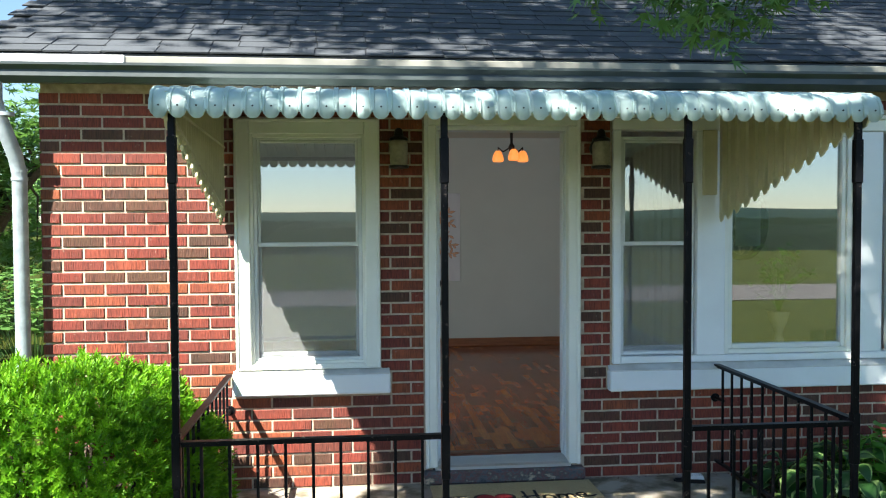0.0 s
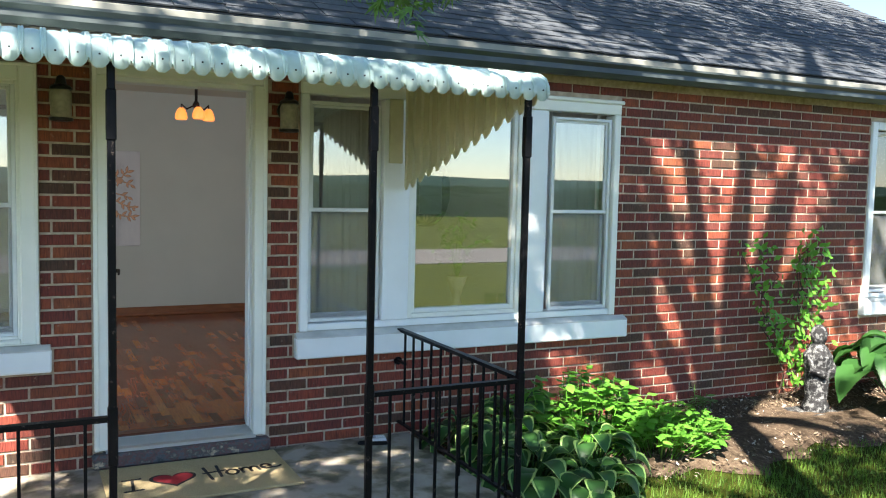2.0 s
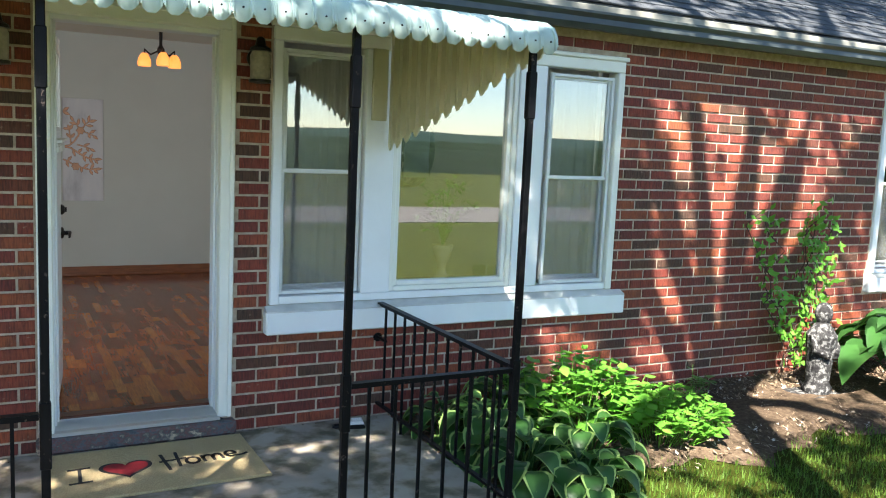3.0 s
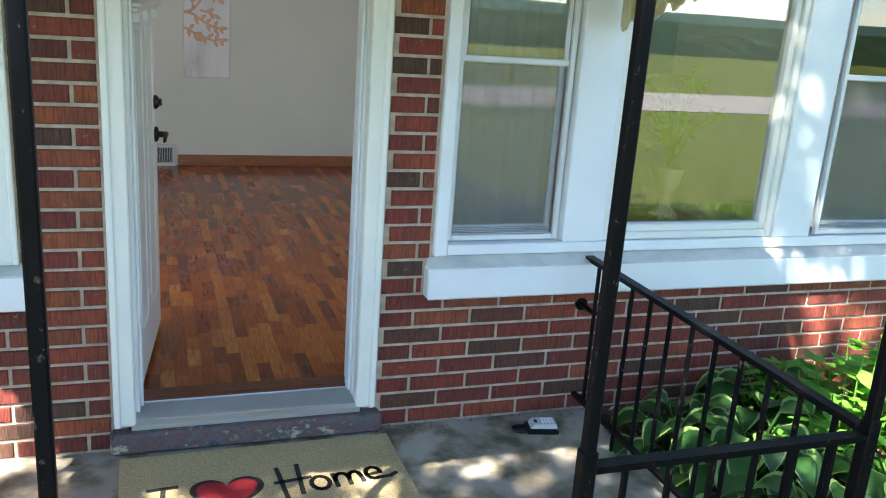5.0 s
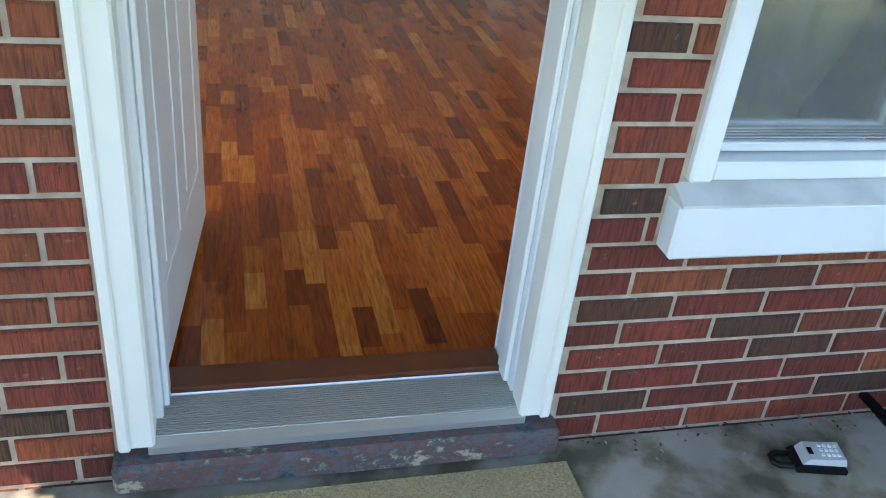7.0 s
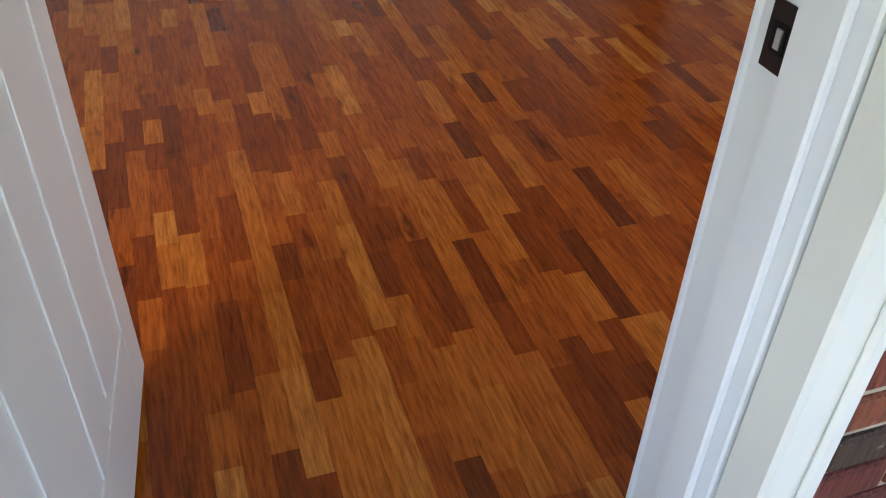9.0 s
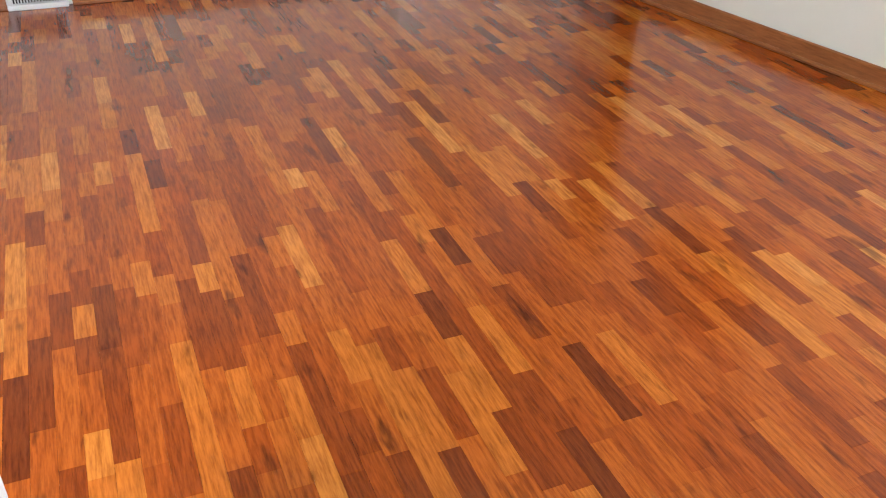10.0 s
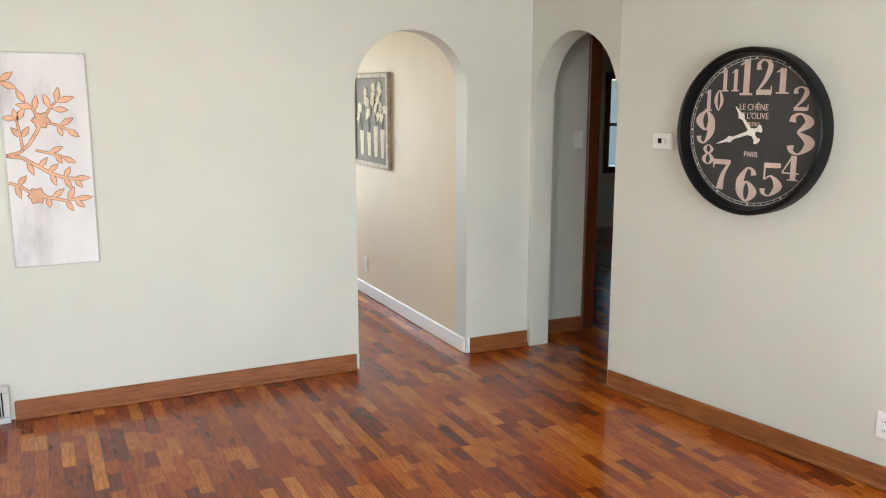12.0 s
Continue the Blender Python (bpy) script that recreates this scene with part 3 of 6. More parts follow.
def window_right():
    e = base("window_2", label="white triple window with a large fixed pane", category="window", kind="structure")
    s = Shape()
    s.box(0.69, 0.745, -0.02, 0.1, 0.72, 2.2, WHITE, 0.006)
    s.box(3.07, 3.125, -0.02, 0.1, 0.72, 2.2, CREAM, 0.006)
    s.box(0.69, 3.125, -0.02, 0.1, 2.2005, 2.275, CREAM, 0.006)
    s.box(0.672, 3.143, -0.035, 0.1, 2.2755, 2.303, CREAM, 0.006)
    s.box(0.746, 3.069, -0.012, 0.1, 0.722, 0.765, WHITE, 0.004)
    for a, b in ((1.246, 1.432), (2.296, 2.50)):
        s.box(a, b, -0.008, 0.1, 0.766, 2.199, WHITE, 0.004)
    s.make("trim", e)
    s = Shape()
    for a, b in ((1.434, 2.294),):
        rect_frame(s, a, b, 0.005, 0.06, 0.768, 2.198, 0.03, CREAM, 0.004)
        rect_frame(s, a + 0.0305, b - 0.0305, 0.022, 0.07, 0.7985, 2.167, 0.03, CREAM, 0.004)
    s.make("frame", e)
    pane(e, 1.48, 2.25, 0.82, 2.15, 0.05, GLASS_BIG)
    sash_pair(e, 0.752, 1.240, 0.77, 2.165, 1.482, 0.06)
    sash_pair(e, 2.545, 3.062, 0.77, 2.165, 1.484, 0.04)
    sill("sill", 0.662, 3.22, 0.553, 0.715).make("sill", e)
    s = Shape()
    s.box(1.53, 1.70, 0.058, 0.061, 1.46, 1.75, PLASTIC)
    s.make("paper_notice", label="blank white paper taped inside the window", category="notice")
    for xx in (2.05, 2.16):
        s = Shape()
        s.box(xx, xx + 0.09, 0.058, 0.061, 0.833, 0.905, paint("sticker", (0.45, 0.5, 0.46), 0.5))
        s.make("window_sticker", label="small faded sticker on the window glass", category="sticker", group="window stickers")


def window_far():
    e = base("window_3", label="white double-hung window", category="window", kind="structure")
    s = Shape()
    rect_frame(s, 5.87, 6.8, -0.02, 0.06, 0.74, 2.30, 0.07, WHITE, 0.006, 0.03)
    s.make("trim", e)
    sash_pair(e, 5.945, 6.725, 0.78, 2.22, 1.50, 0.06)
    sill("sill", 5.84, 6.84, 0.585, 0.74).make("sill", e)


window_left()
window_right()
window_far()
curtain(0.74, 1.30, 0.5, 2.3, 0.225)
curtain(2.45, 3.08, 0.5, 2.3, 0.225)


# ---- door ----
def door_case():
    e = base("door_frame", label="white painted door casing and jambs", category="door frame", kind="structure")
    s = Shape()
    for a, b, sgn in ((-0.5, -0.425, 1), (0.405, 0.48, -1)):
        s.box(a, b, -0.02, 0.05, 0.095, 2.225, CREAM, 0.006)
        s.box(a + (0 if sgn > 0 else 0.05), b - (0.05 if sgn > 0 else 0), -0.03, -0.018, 0.095, 2.30, CREAM, 0.005)
        j0, j1 = (-0.445, -0.41) if sgn > 0 else (0.402, 0.437)
        s.box(j0, j1, 0.052, 0.195, 0.1, 2.2, WHITE, 0.003)
        st0, st1 = (-0.4095, -0.397) if sgn > 0 else (0.389, 0.4015)
        s.box(st0, st1, 0.075, 0.135, 0.13, 2.19, WHITE, 0.003)
        s.box((-0.52 if sgn > 0 else 0.402), (-0.41 if sgn > 0 else 0.51), 0.1955, 0.21, FZ, 2.28, WHITE, 0.004)
    s.box(-0.5, 0.48, -0.02, 0.05, 2.2255, 2.30, CREAM, 0.006)
    s.box(-0.52, 0.50, -0.04, -0.0205, 2.285, 2.305, CREAM, 0.004)
    s.box(-0.445, 0.437, 0.052, 0.195, 2.2005, 2.235, WHITE, 0.003)
    s.make("casing", e)
    p = Shape()
    p.box(0.3985, 0.4015, 0.138, 0.176, 1.115, 1.185, BRONZE, 0.001)
    p.box(0.397, 0.399, 0.146, 0.166, 1.135, 1.165, BLACK)
    p.box(0.395, 0.3985, 0.15, 0.158, 1.14, 1.16, ALU)
    p.make("strike_plate", e, label="dark bronze strike plate")
    t = Shape()
    t.extrude([(-0.025, 0.082), (-0.025, 0.1), (0.0, 0.108), (0.115, 0.125), (0.125, 0.14), (0.16, 0.14), (0.175, 0.122), (0.195, 0.113), (0.195, 0.082)], -0.44, 0.42, ALU, "x")
    for k in range(17):
        y = 0.002 + 0.0065 * k
        t.box(-0.43, 0.41, y, y + 0.0028, 0.1085 + y * 0.148, 0.1115 + y * 0.148, ALU)
    t.make("threshold", e, label="ribbed aluminium threshold")
    w = Shape()
    w.box(-0.409, 0.401, 0.118, 0.2, 0.12, 0.1435, CASING, 0.004)
    w.make("saddle", e, label="dark wooden saddle")
    c = Shape()
    c.box(-0.515, 0.505, -0.062, 0.17, 0.0, 0.081, STEP, 0.012)
    c.make("door_step", label="worn dark painted concrete door step", category="step", kind="structure")


DOOR_OPEN = 84


def front_door():
    e = base("front_door", (-0.41, 0.137, 0.145), label="white panelled front door standing open into the room", category="door")
    e.rotation_euler[2] = radians(DOOR_OPEN)
    W, H, T = 0.81, 2.03, 0.044
    g0, g1, gz0, gz1 = 0.115, 0.66, 1.515, 1.93
    s = Shape()
    s.box(0, W, 0.004, T - 0.004, 0, gz0, DOORPAINT, 0.002)
    s.box(0, g0, 0.004, T - 0.004, gz0, H, DOORPAINT, 0.002)
    s.box(g1, W, 0.004, T - 0.004, gz0, H, DOORPAINT, 0.002)
    s.box(g0, g1, 0.004, T - 0.004, gz1, H, DOORPAINT, 0.002)
    for y0, y1 in ((0.0, 0.0045), (T - 0.0045, T)):
        s.box(0, 0.105, y0, y1, 0, H, DOORPAINT, 0.0015)
        s.box(W - 0.105, W, y0, y1, 0, H, DOORPAINT, 0.0015)
        s.box(0.1055, W - 0.1055, y0, y1, 0, 0.2, DOORPAINT, 0.0015)
        s.box(0.1055, W - 0.1055, y0, y1, 1.40, gz0 - 0.002, DOORPAINT, 0.0015)
        s.box(0.355, 0.455, y0, y1, 0.2005, 1.3995, DOORPAINT, 0.0015)
        for a, b in ((0.145, 0.316), (0.494, 0.665)):
            s.box(a, b, y0, y1, 0.24, 1.36, DOORPAINT, 0.0018)
    s.make("leaf", e)
    f = Shape()
    rect_frame(f, g0 - 0.02, g1 + 0.02, -0.006, T + 0.006, gz0 - 0.02, gz1 + 0.02, 0.03, DOORPAINT, 0.004)
    for k in (1, 2):
        x = g0 + (g1 - g0) * k / 3
        f.box(x - 0.014, x + 0.014, -0.005, T + 0.005, gz0 + 0.01, gz1 - 0.01, DOORPAINT, 0.004)
    f.make("glazing_bars", e)
    for k in range(3):
        x = g0 + (g1 - g0) * k / 3
        pane(e, x + 0.01, x + (g1 - g0) / 3 - 0.01, gz0 + 0.005, gz1 - 0.005, T / 2)
    d = Shape()
    d.box(0.03, W - 0.05, -0.04, 0.0, 1.445, 1.462, DOORPAINT, 0.004)
    d.box(0.05, W - 0.07, -0.022, 0.0, 1.428, 1.4445, DOORPAINT, 0.004)
    for x in (0.10, 0.355, 0.60):
        d.box(x, x + 0.09, -0.026, 0.0, 1.39, 1.4275, DOORPAINT, 0.004)
    d.make("shelf_moulding", e)
    for y, sg in ((0.0, -1), (T, 1)):
        h = Shape()
        h.lathe([(0.031, 0), (0.031, sg * 0.008), (0.026, sg * 0.014), (0.02, sg * 0.02)], BRONZE, (W - 0.065, y, 1.035), 20, "y")
        h.box(W - 0.069, W - 0.061, min(y + sg * 0.02, y + sg * 0.032), max(y + sg * 0.02, y + sg * 0.032), 1.02, 1.05, BRONZE, 0.002)
        h.make("deadbolt", e, smooth=True, label="dark bronze deadbolt")
        h = Shape()
        h.lathe([(0.034, 0), (0.034, sg * 0.008), (0.03, sg * 0.013), (0.014, sg * 0.018), (0.012, sg * 0.05)], BRONZE, (W - 0.065, y, 0.895), 20, "y")
        h.tube([(W - 0.055, y + sg * 0.046, 0.897), (W - 0.09, y + sg * 0.05, 0.9), (W - 0.13, y + sg * 0.05, 0.894), (W - 0.165, y + sg * 0.05, 0.882), (W - 0.175, y + sg * 0.048, 0.88)], [0.011, 0.01, 0.008, 0.007, 0.005], BRONZE, 10)
        h.make("lever_handle", e, smooth=True, label="dark bronze lever handle")
    b = Shape()
    b.box(0.01, W - 0.01, 0.006, T - 0.006, -0.014, -0.0005, BLACK)
    b.make("sweep", e, label="black rubber door sweep")
    for z in (0.2, 1.0, 1.8):
        h = Shape()
        h.lathe([(0.008, z - 0.05), (0.008, z + 0.05)], BRONZE, (-0.004, -0.004, 0), 8)
        h.make("hinge", e)
    eb = Shape()
    eb.box(W, W + 0.002, 0.01, 0.034, 0.86, 0.93, BRONZE)
    eb.make("latch_plate", e)


door_case()
front_door()


# ---- porch ----
PX0, PX1, PY = -1.69, 1.37, -1.55


def porch():
    s = Shape()
    s.box(-1.78, 1.46, -1.72, 0.0, GZ - 0.2, -0.001, CONCRETE, 0.012)
    s.make("porch_slab", label="weathered grey concrete porch slab", category="porch", kind="structure")
    s = Shape()
    s.box(-0.75, 0.75, -5.8, -1.725, GZ - 0.1, GZ + 0.03, CONCRETE, 0.01)
    s.make("pavement", label="concrete path leading to the porch", category="path", kind="structure")

    for x in (PX0, -0.535, 0.565, PX1):
        p = Shape()
        p.box(x - 0.015, x + 0.015, PY - 0.015, PY + 0.015, 0.0, 2.12, IRON, 0.004)
        p.box(x - 0.019, x + 0.019, PY - 0.019, PY + 0.019, 1.80, 2.0, IRON, 0.004)
        p.box(x - 0.019, x + 0.019, PY - 0.019, PY + 0.019, 0.50, 0.74, IRON, 0.004)
        p.box(x - 0.05, x + 0.05, PY - 0.05, PY + 0.05, 0.0, 0.008, IRON, 0.002)
        p.make("porch_post", label="black square iron post with chipped paint", category="post", group="porch posts")

    def railing(a, b, n, zt):
        """A flat-topped rail with square bars from a to b."""
        e = base("porch_railing", label="black wrought iron porch railing", category="railing", group="porch railings")
        a, b = Vector(a), Vector(b)
        d = (b - a).normalized()
        side = Vector((-d.y, d.x, 0))

        def bar(s, z, half, h):
            c = [a + side * half, b + side * half, b - side * half, a - side * half]
            s.add([(v.x, v.y, z) for v in c] + [(v.x, v.y, z + h) for v in c], [(3, 2, 1, 0), (4, 5, 6, 7), (0, 1, 5, 4), (1, 2, 6, 5), (2, 3, 7, 6), (3, 0, 4, 7)], IRON)
        s = Shape()
        bar(s, zt, 0.018, 0.012)
        bar(s, zt - 0.012, 0.008, 0.012)
        s.make("top_rail", e)
        s = Shape()
        bar(s, 0.08, 0.012, 0.014)
        s.make("bottom_rail", e)
        for k in range(n):
            p = a.lerp(b, (k + 0.7) / (n + 0.4))
            s = Shape()
            s.box(p.x - 0.0065, p.x + 0.0065, p.y - 0.0065, p.y + 0.0065, 0.094 if k % 4 else 0.0, zt - 0.012, IRON, 0.001)
            s.make("bar", e)
        return e
    railing((PX0 + 0.02, PY, 0), (-0.555, PY, 0), 9, 0.69)
    railing((0.585, PY, 0), (PX1 - 0.02, PY, 0), 6, 0.69)
    for x in (PX0, PX1):
        e = railing((x, PY + 0.02, 0), (x, -0.03, 0), 11, 0.70)
        s = Shape()
        s.tube([(x, 0.0, 0.49), (x, -0.13, 0.49)], 0.011, IRON)
        s.lathe([(0.028, -0.012), (0.028, 0.0)], IRON, (x, 0, 0.49), 12, "y")
        s.make("bracket", e)


def awning():
    e = base("awning", label="pale green metal awning with scalloped edge and cream side panels", category="awning")
    x0, x1 = PX0 - 0.075, PX1 + 0.075
    n = 42
    pitch = (x1 - x0) / n
    prof = [(-0.02, 2.345), (-0.5, 2.305), (-1.0, 2.26), (-1.45, 2.215), (-1.53, 2.202), (-1.58, 2.18), (-1.605, 2.145), (-1.612, 2.10)]
    sec = [(0.0, 0.0), (0.04, 0.014), (0.11, 0.014), (0.15, 0.0015), (0.2, 0.003), (0.35, 0.0055), (0.5, 0.0065), (0.65, 0.0055), (0.8, 0.003), (0.85, 0.0015), (0.89, 0.014), (0.96, 0.014)]
    s = Shape()
    for k in range(n):
        xa = x0 + k * pitch
        pts = [(xa + f * pitch, h) for f, h in sec] + [(xa + pitch, 0.0)]
        vs, m = [], len(pts)
        for j, (y, z) in enumerate(prof):
            for x, h in pts:
                up = 1.0 if j < 4 else 1 - 0.85 * (j - 3) / 4
                drop = 0.03 * max(0.0, min(1.0, (0.5 - abs((x - xa) / pitch - 0.5)) / 0.28)) if j == len(prof) - 1 else 0
                vs.append((x, y - h * (1 - up), z + h * up - drop))
        s.add(vs, [(j * m + i, j * m + i + 1, (j + 1) * m + i + 1, (j + 1) * m + i) for j in range(len(prof) - 1) for i in range(m - 1)], AWNING)
    top = s.make("roof_sheet", e, smooth=True)
    md = top.modifiers.new("thick", "SOLIDIFY")
    md.thickness = 0.003
    r = Shape()
    for k in range(n + 1):
        xa = x0 + k * pitch
        r.tube([(xa, -0.02, 2.352), (xa, -1.45, 2.222), (xa, -1.53, 2.208), (xa, -1.586, 2.183), (xa, -1.612, 2.145), (xa, -1.62, 2.105)], 0.004, AWNING, 6)
    r.make("seams", e)
    r = Shape()
    for k in range(n):
        r.lathe([(0.004, 0), (0.004, -0.004)], BLACK, (x0 + (k + 0.5) * pitch, -1.622, 2.122), 8, "y")
    r.make("screws", e, kind="stuff")
    for x in (x0 + 0.05, x1 - 0.05):
        p = Shape()
        slats = 26
        for k in range(slats):
            ya, yb = -0.03 - 1.55 * k / slats, -0.03 - 1.55 * (k + 1) / slats
            f = k / slats
            zb = 1.63 + (2.08 - 1.63) * f
            za = 2.33 - 0.15 * f
            off = 0.009 if k % 2 else -0.009
            ym = (ya + yb) / 2
            zs = (2.08 - 1.63) / slats
            p.extrude([(ya, za), (ya, zb + 0.012), (ya * 0.7 + yb * 0.3, zb - 0.012), (ya * 0.3 + yb * 0.7, zb - 0.012 + zs * 0.6), (yb, zb + zs + 0.012), (yb, za)], x - 0.004 + off, x + 0.004 + off, AWNING_SIDE, "x")
            p.box(x - 0.022, x + 0.022, yb - 0.002, yb + 0.002, zb + zs + 0.015, za - 0.02, AWNING_SIDE)
        p.make("side_panel", e, label="cream ribbed metal side panel")
        b = Shape()
        for fz, g in ((0.03, 0.06), (0.42, 0.42)):
            b.tube([(x + 0.015, -0.04, 1.64 + fz + 0.02), (x + 0.015, -1.56, 2.09 + fz * 0.05 + 0.02)], 0.008, AWNING_SIDE, 6)
        b.make("brace", e)
    f = Shape()
    f.box(x0 + 0.06, x1 - 0.06, -1.565, -1.535, 2.12, 2.15, IRON, 0.003)
    f.box(x0 + 0.06, x1 - 0.06, -0.03, -0.002, 2.30, 2.33, AWNING_SIDE, 0.003)
    for k in range(4):
        xx = x0 + 0.4 + k * 0.75
        f.tube([(xx, -0.02, 2.32), (xx, -1.54, 2.17)], 0.012, AWNING_SIDE, 6)
    f.make("frame", e)
    m = Shape()
    m.box(1.27, 1.362, -0.046, -0.022, 1.79, 2.2, AWNING_SIDE, 0.004)
    m.make("mounting_board", e, label="tan painted mounting board")


porch()
awning()


def wall_lamp(x):
    e = base("wall_lantern", (0, 0, 0.035), label="small aged bronze wall lantern with frosted jar", category="wall lamp", group="porch lanterns")
    s = Shape()
    s.lathe([(0.05, 0.0), (0.05, -0.012), (0.03, -0.02)], BRONZE, (x, 0, 2.05), 16, "y")
    s.tube([(x, -0.01, 2.06), (x, -0.05, 2.13), (x, -0.09, 2.15), (x, -0.1, 2.12)], 0.008, BRONZE)
    s.lathe([(0.012, 2.16), (0.022, 2.15), (0.03, 2.115), (0.055, 2.10), (0.058, 2.085)], BRONZE, (x, -0.1, 0), 16)
    s.make("mount", e, smooth=True)
    s = Shape()
    s.lathe([(0.06, 1.935), (0.06, 1.92), (0.03, 1.915)], BRONZE, (x, -0.1, 0), 16)
    s.make("collar", e, smooth=True)
    g = Shape()
    g.lathe([(0.045, 1.936), (0.053, 1.95), (0.055, 2.06), (0.045, 2.084)], FROST, (x, -0.1, 0), 16)
    g.make("jar", e, smooth=True)


for lx in (-0.66, 0.59):
    wall_lamp(lx)


# ---- text and small flat outlines ----
def letters(name, text, size, m, parent, mat, depth=0.002, bold=0.0, squash=1.0):
    cu = bpy.data.curves.new(name, "FONT")
    cu.body, cu.size, cu.extrude, cu.offset = text, size, depth, bold
    cu.align_x, cu.align_y = "CENTER", "CENTER"
    cu.materials.append(mat)
    ob = new(name, cu)
    bpy.context.view_layer.update()
    me = bpy.data.meshes.new_from_object(ob.evaluated_get(bpy.context.evaluated_depsgraph_get()))
    bpy.data.objects.remove(ob)
    ob = new(name, me)
    ob.parent = parent
    ob.matrix_basis = m @ Matrix.Diagonal((squash, 1, 1, 1))
    return ob


def doormat():
    cx, cy = 0.02, -0.405
    e = base("doormat", (cx, cy, 0.0), label="tan coir doormat lettered I love Home", category="doormat")
    e.rotation_euler[2] = radians(0.5)
    s = Shape()
    s.box(-0.5, 0.5, -0.31, 0.31, 0.0, 0.014, COIR, 0.004)
    s.make("mat", e)
    hx, hy, k = -0.145, 0.005, 0.0105
    def heart(sc):
        return [(hx + sc * k * 16 * math.sin(a) ** 3 * 0.75, hy + sc * k * 0.72 * (13 * math.cos(a) - 5 * math.cos(2 * a) - 2 * math.cos(3 * a) - math.cos(4 * a))) for a in [i * math.tau / 48 for i in range(48)]]
    s = Shape()
    s.extrude(heart(1.0), 0.0142, 0.0165, INK, "z")
    s.make("heart_outline", e)
    s = Shape()
    s.extrude(heart(0.84), 0.0167, 0.0175, RED, "z")
    s.make("heart", e, label="red heart")

    def stroke(name, pts, r=0.0085):
        s = Shape()
        fl = []
        for (x0, y0), (x1, y1) in zip(pts, pts[1:]):
            d = Vector((x1 - x0, y1 - y0, 0))
            d.normalize()
            p = Vector((-d.y, d.x, 0)) * r
            a, b = Vector((x0, y0, 0)) - d * r * 0.6, Vector((x1, y1, 0)) + d * r * 0.6
            fl.append((a, b, p))
        for a, b, p in fl:
            s.add([(v.x, v.y, z) for z in (0.0142, 0.016) for v in (a + p, b + p, b - p, a - p)], [(3, 2, 1, 0), (4, 5, 6, 7), (0, 1, 5, 4), (1, 2, 6, 5), (2, 3, 7, 6), (3, 0, 4, 7)], INK)
        s.make(name, e)
    def arc(cx, cy, rx, ry, a0, a1, n=14):
        return [(cx + rx * math.cos(radians(a0 + (a1 - a0) * i / n)), cy + ry * math.sin(radians(a0 + (a1 - a0) * i / n))) for i in range(n + 1)]
    stroke("letter_i", [(-0.365, -0.105), (-0.355, 0.07)])
    stroke("letter_i", [(-0.405, 0.07), (-0.31, 0.075)])
    stroke("letter_i", [(-0.41, -0.108), (-0.315, -0.1)])
    stroke("letter_h", [(0.035, 0.125), (0.05, -0.085)])
    stroke("letter_h", [(0.11, 0.135), (0.105, -0.055)])
    stroke("letter_h", [(0.02, 0.03), (0.145, 0.045)])
    stroke("letter_o", arc(0.175, 0.0, 0.032, 0.042, 80, 440))
    stroke("letter_m", [(0.225, 0.045), (0.232, -0.035)])
    stroke("letter_m", [(0.23, 0.0)] + arc(0.255, 0.01, 0.024, 0.035, 160, 0, 8) + [(0.28, -0.03)])
    stroke("letter_m", [(0.28, 0.0)] + arc(0.303, 0.012, 0.022, 0.035, 160, 0, 8) + [(0.328, -0.022)])
    stroke("letter_e", [(0.345, 0.015), (0.398, 0.025)] + arc(0.373, 0.025, 0.027, 0.038, 10, 300, 14) + [(0.43, -0.005), (0.455, 0.012)])


doormat()


def key_box():
    e = base("lock_box", (1.16, -0.17, 0.0), label="grey push-button key safe with black shackle lying on the porch", category="key safe")
    e.rotation_euler[2] = radians(-12)
    e.scale = (0.68, 0.68, 0.68)
    s = Shape()
    s.extrude([(-0.09, 0.0), (-0.10, 0.02), (-0.085, 0.035), (0.085, 0.035), (0.10, 0.02), (0.10, 0.0)], -0.055, 0.05, BLACK)
    s.make("base", e)
    s = Shape()
    s.extrude([(-0.075, 0.0355), (-0.055, 0.062), (0.08, 0.068), (0.092, 0.0355)], -0.048, 0.045, GREYPLASTIC)
    s.make("cover", e)
    s = Shape()
    for i in range(4):
        for j in range(3):
            s.box(-0.005 + 0.02 * i, 0.008 + 0.02 * i, -0.032 + 0.024 * j, -0.018 + 0.024 * j, 0.064, 0.0715, PLASTIC, 0.002)
    s.make("buttons", e)
    s = Shape()
    s.box(-0.05, -0.03, -0.02, 0.015, 0.061, 0.066, BLACK, 0.002)
    s.make("latch", e)
    s = Shape()
    s.tube([(-0.085, -0.035, 0.015), (-0.15, -0.035, 0.014), (-0.17, -0.02, 0.014), (-0.17, 0.012, 0.014), (-0.15, 0.028, 0.014), (-0.085, 0.028, 0.015)], 0.011, BLACK)
    s.make("shackle", e, smooth=True)


key_box()


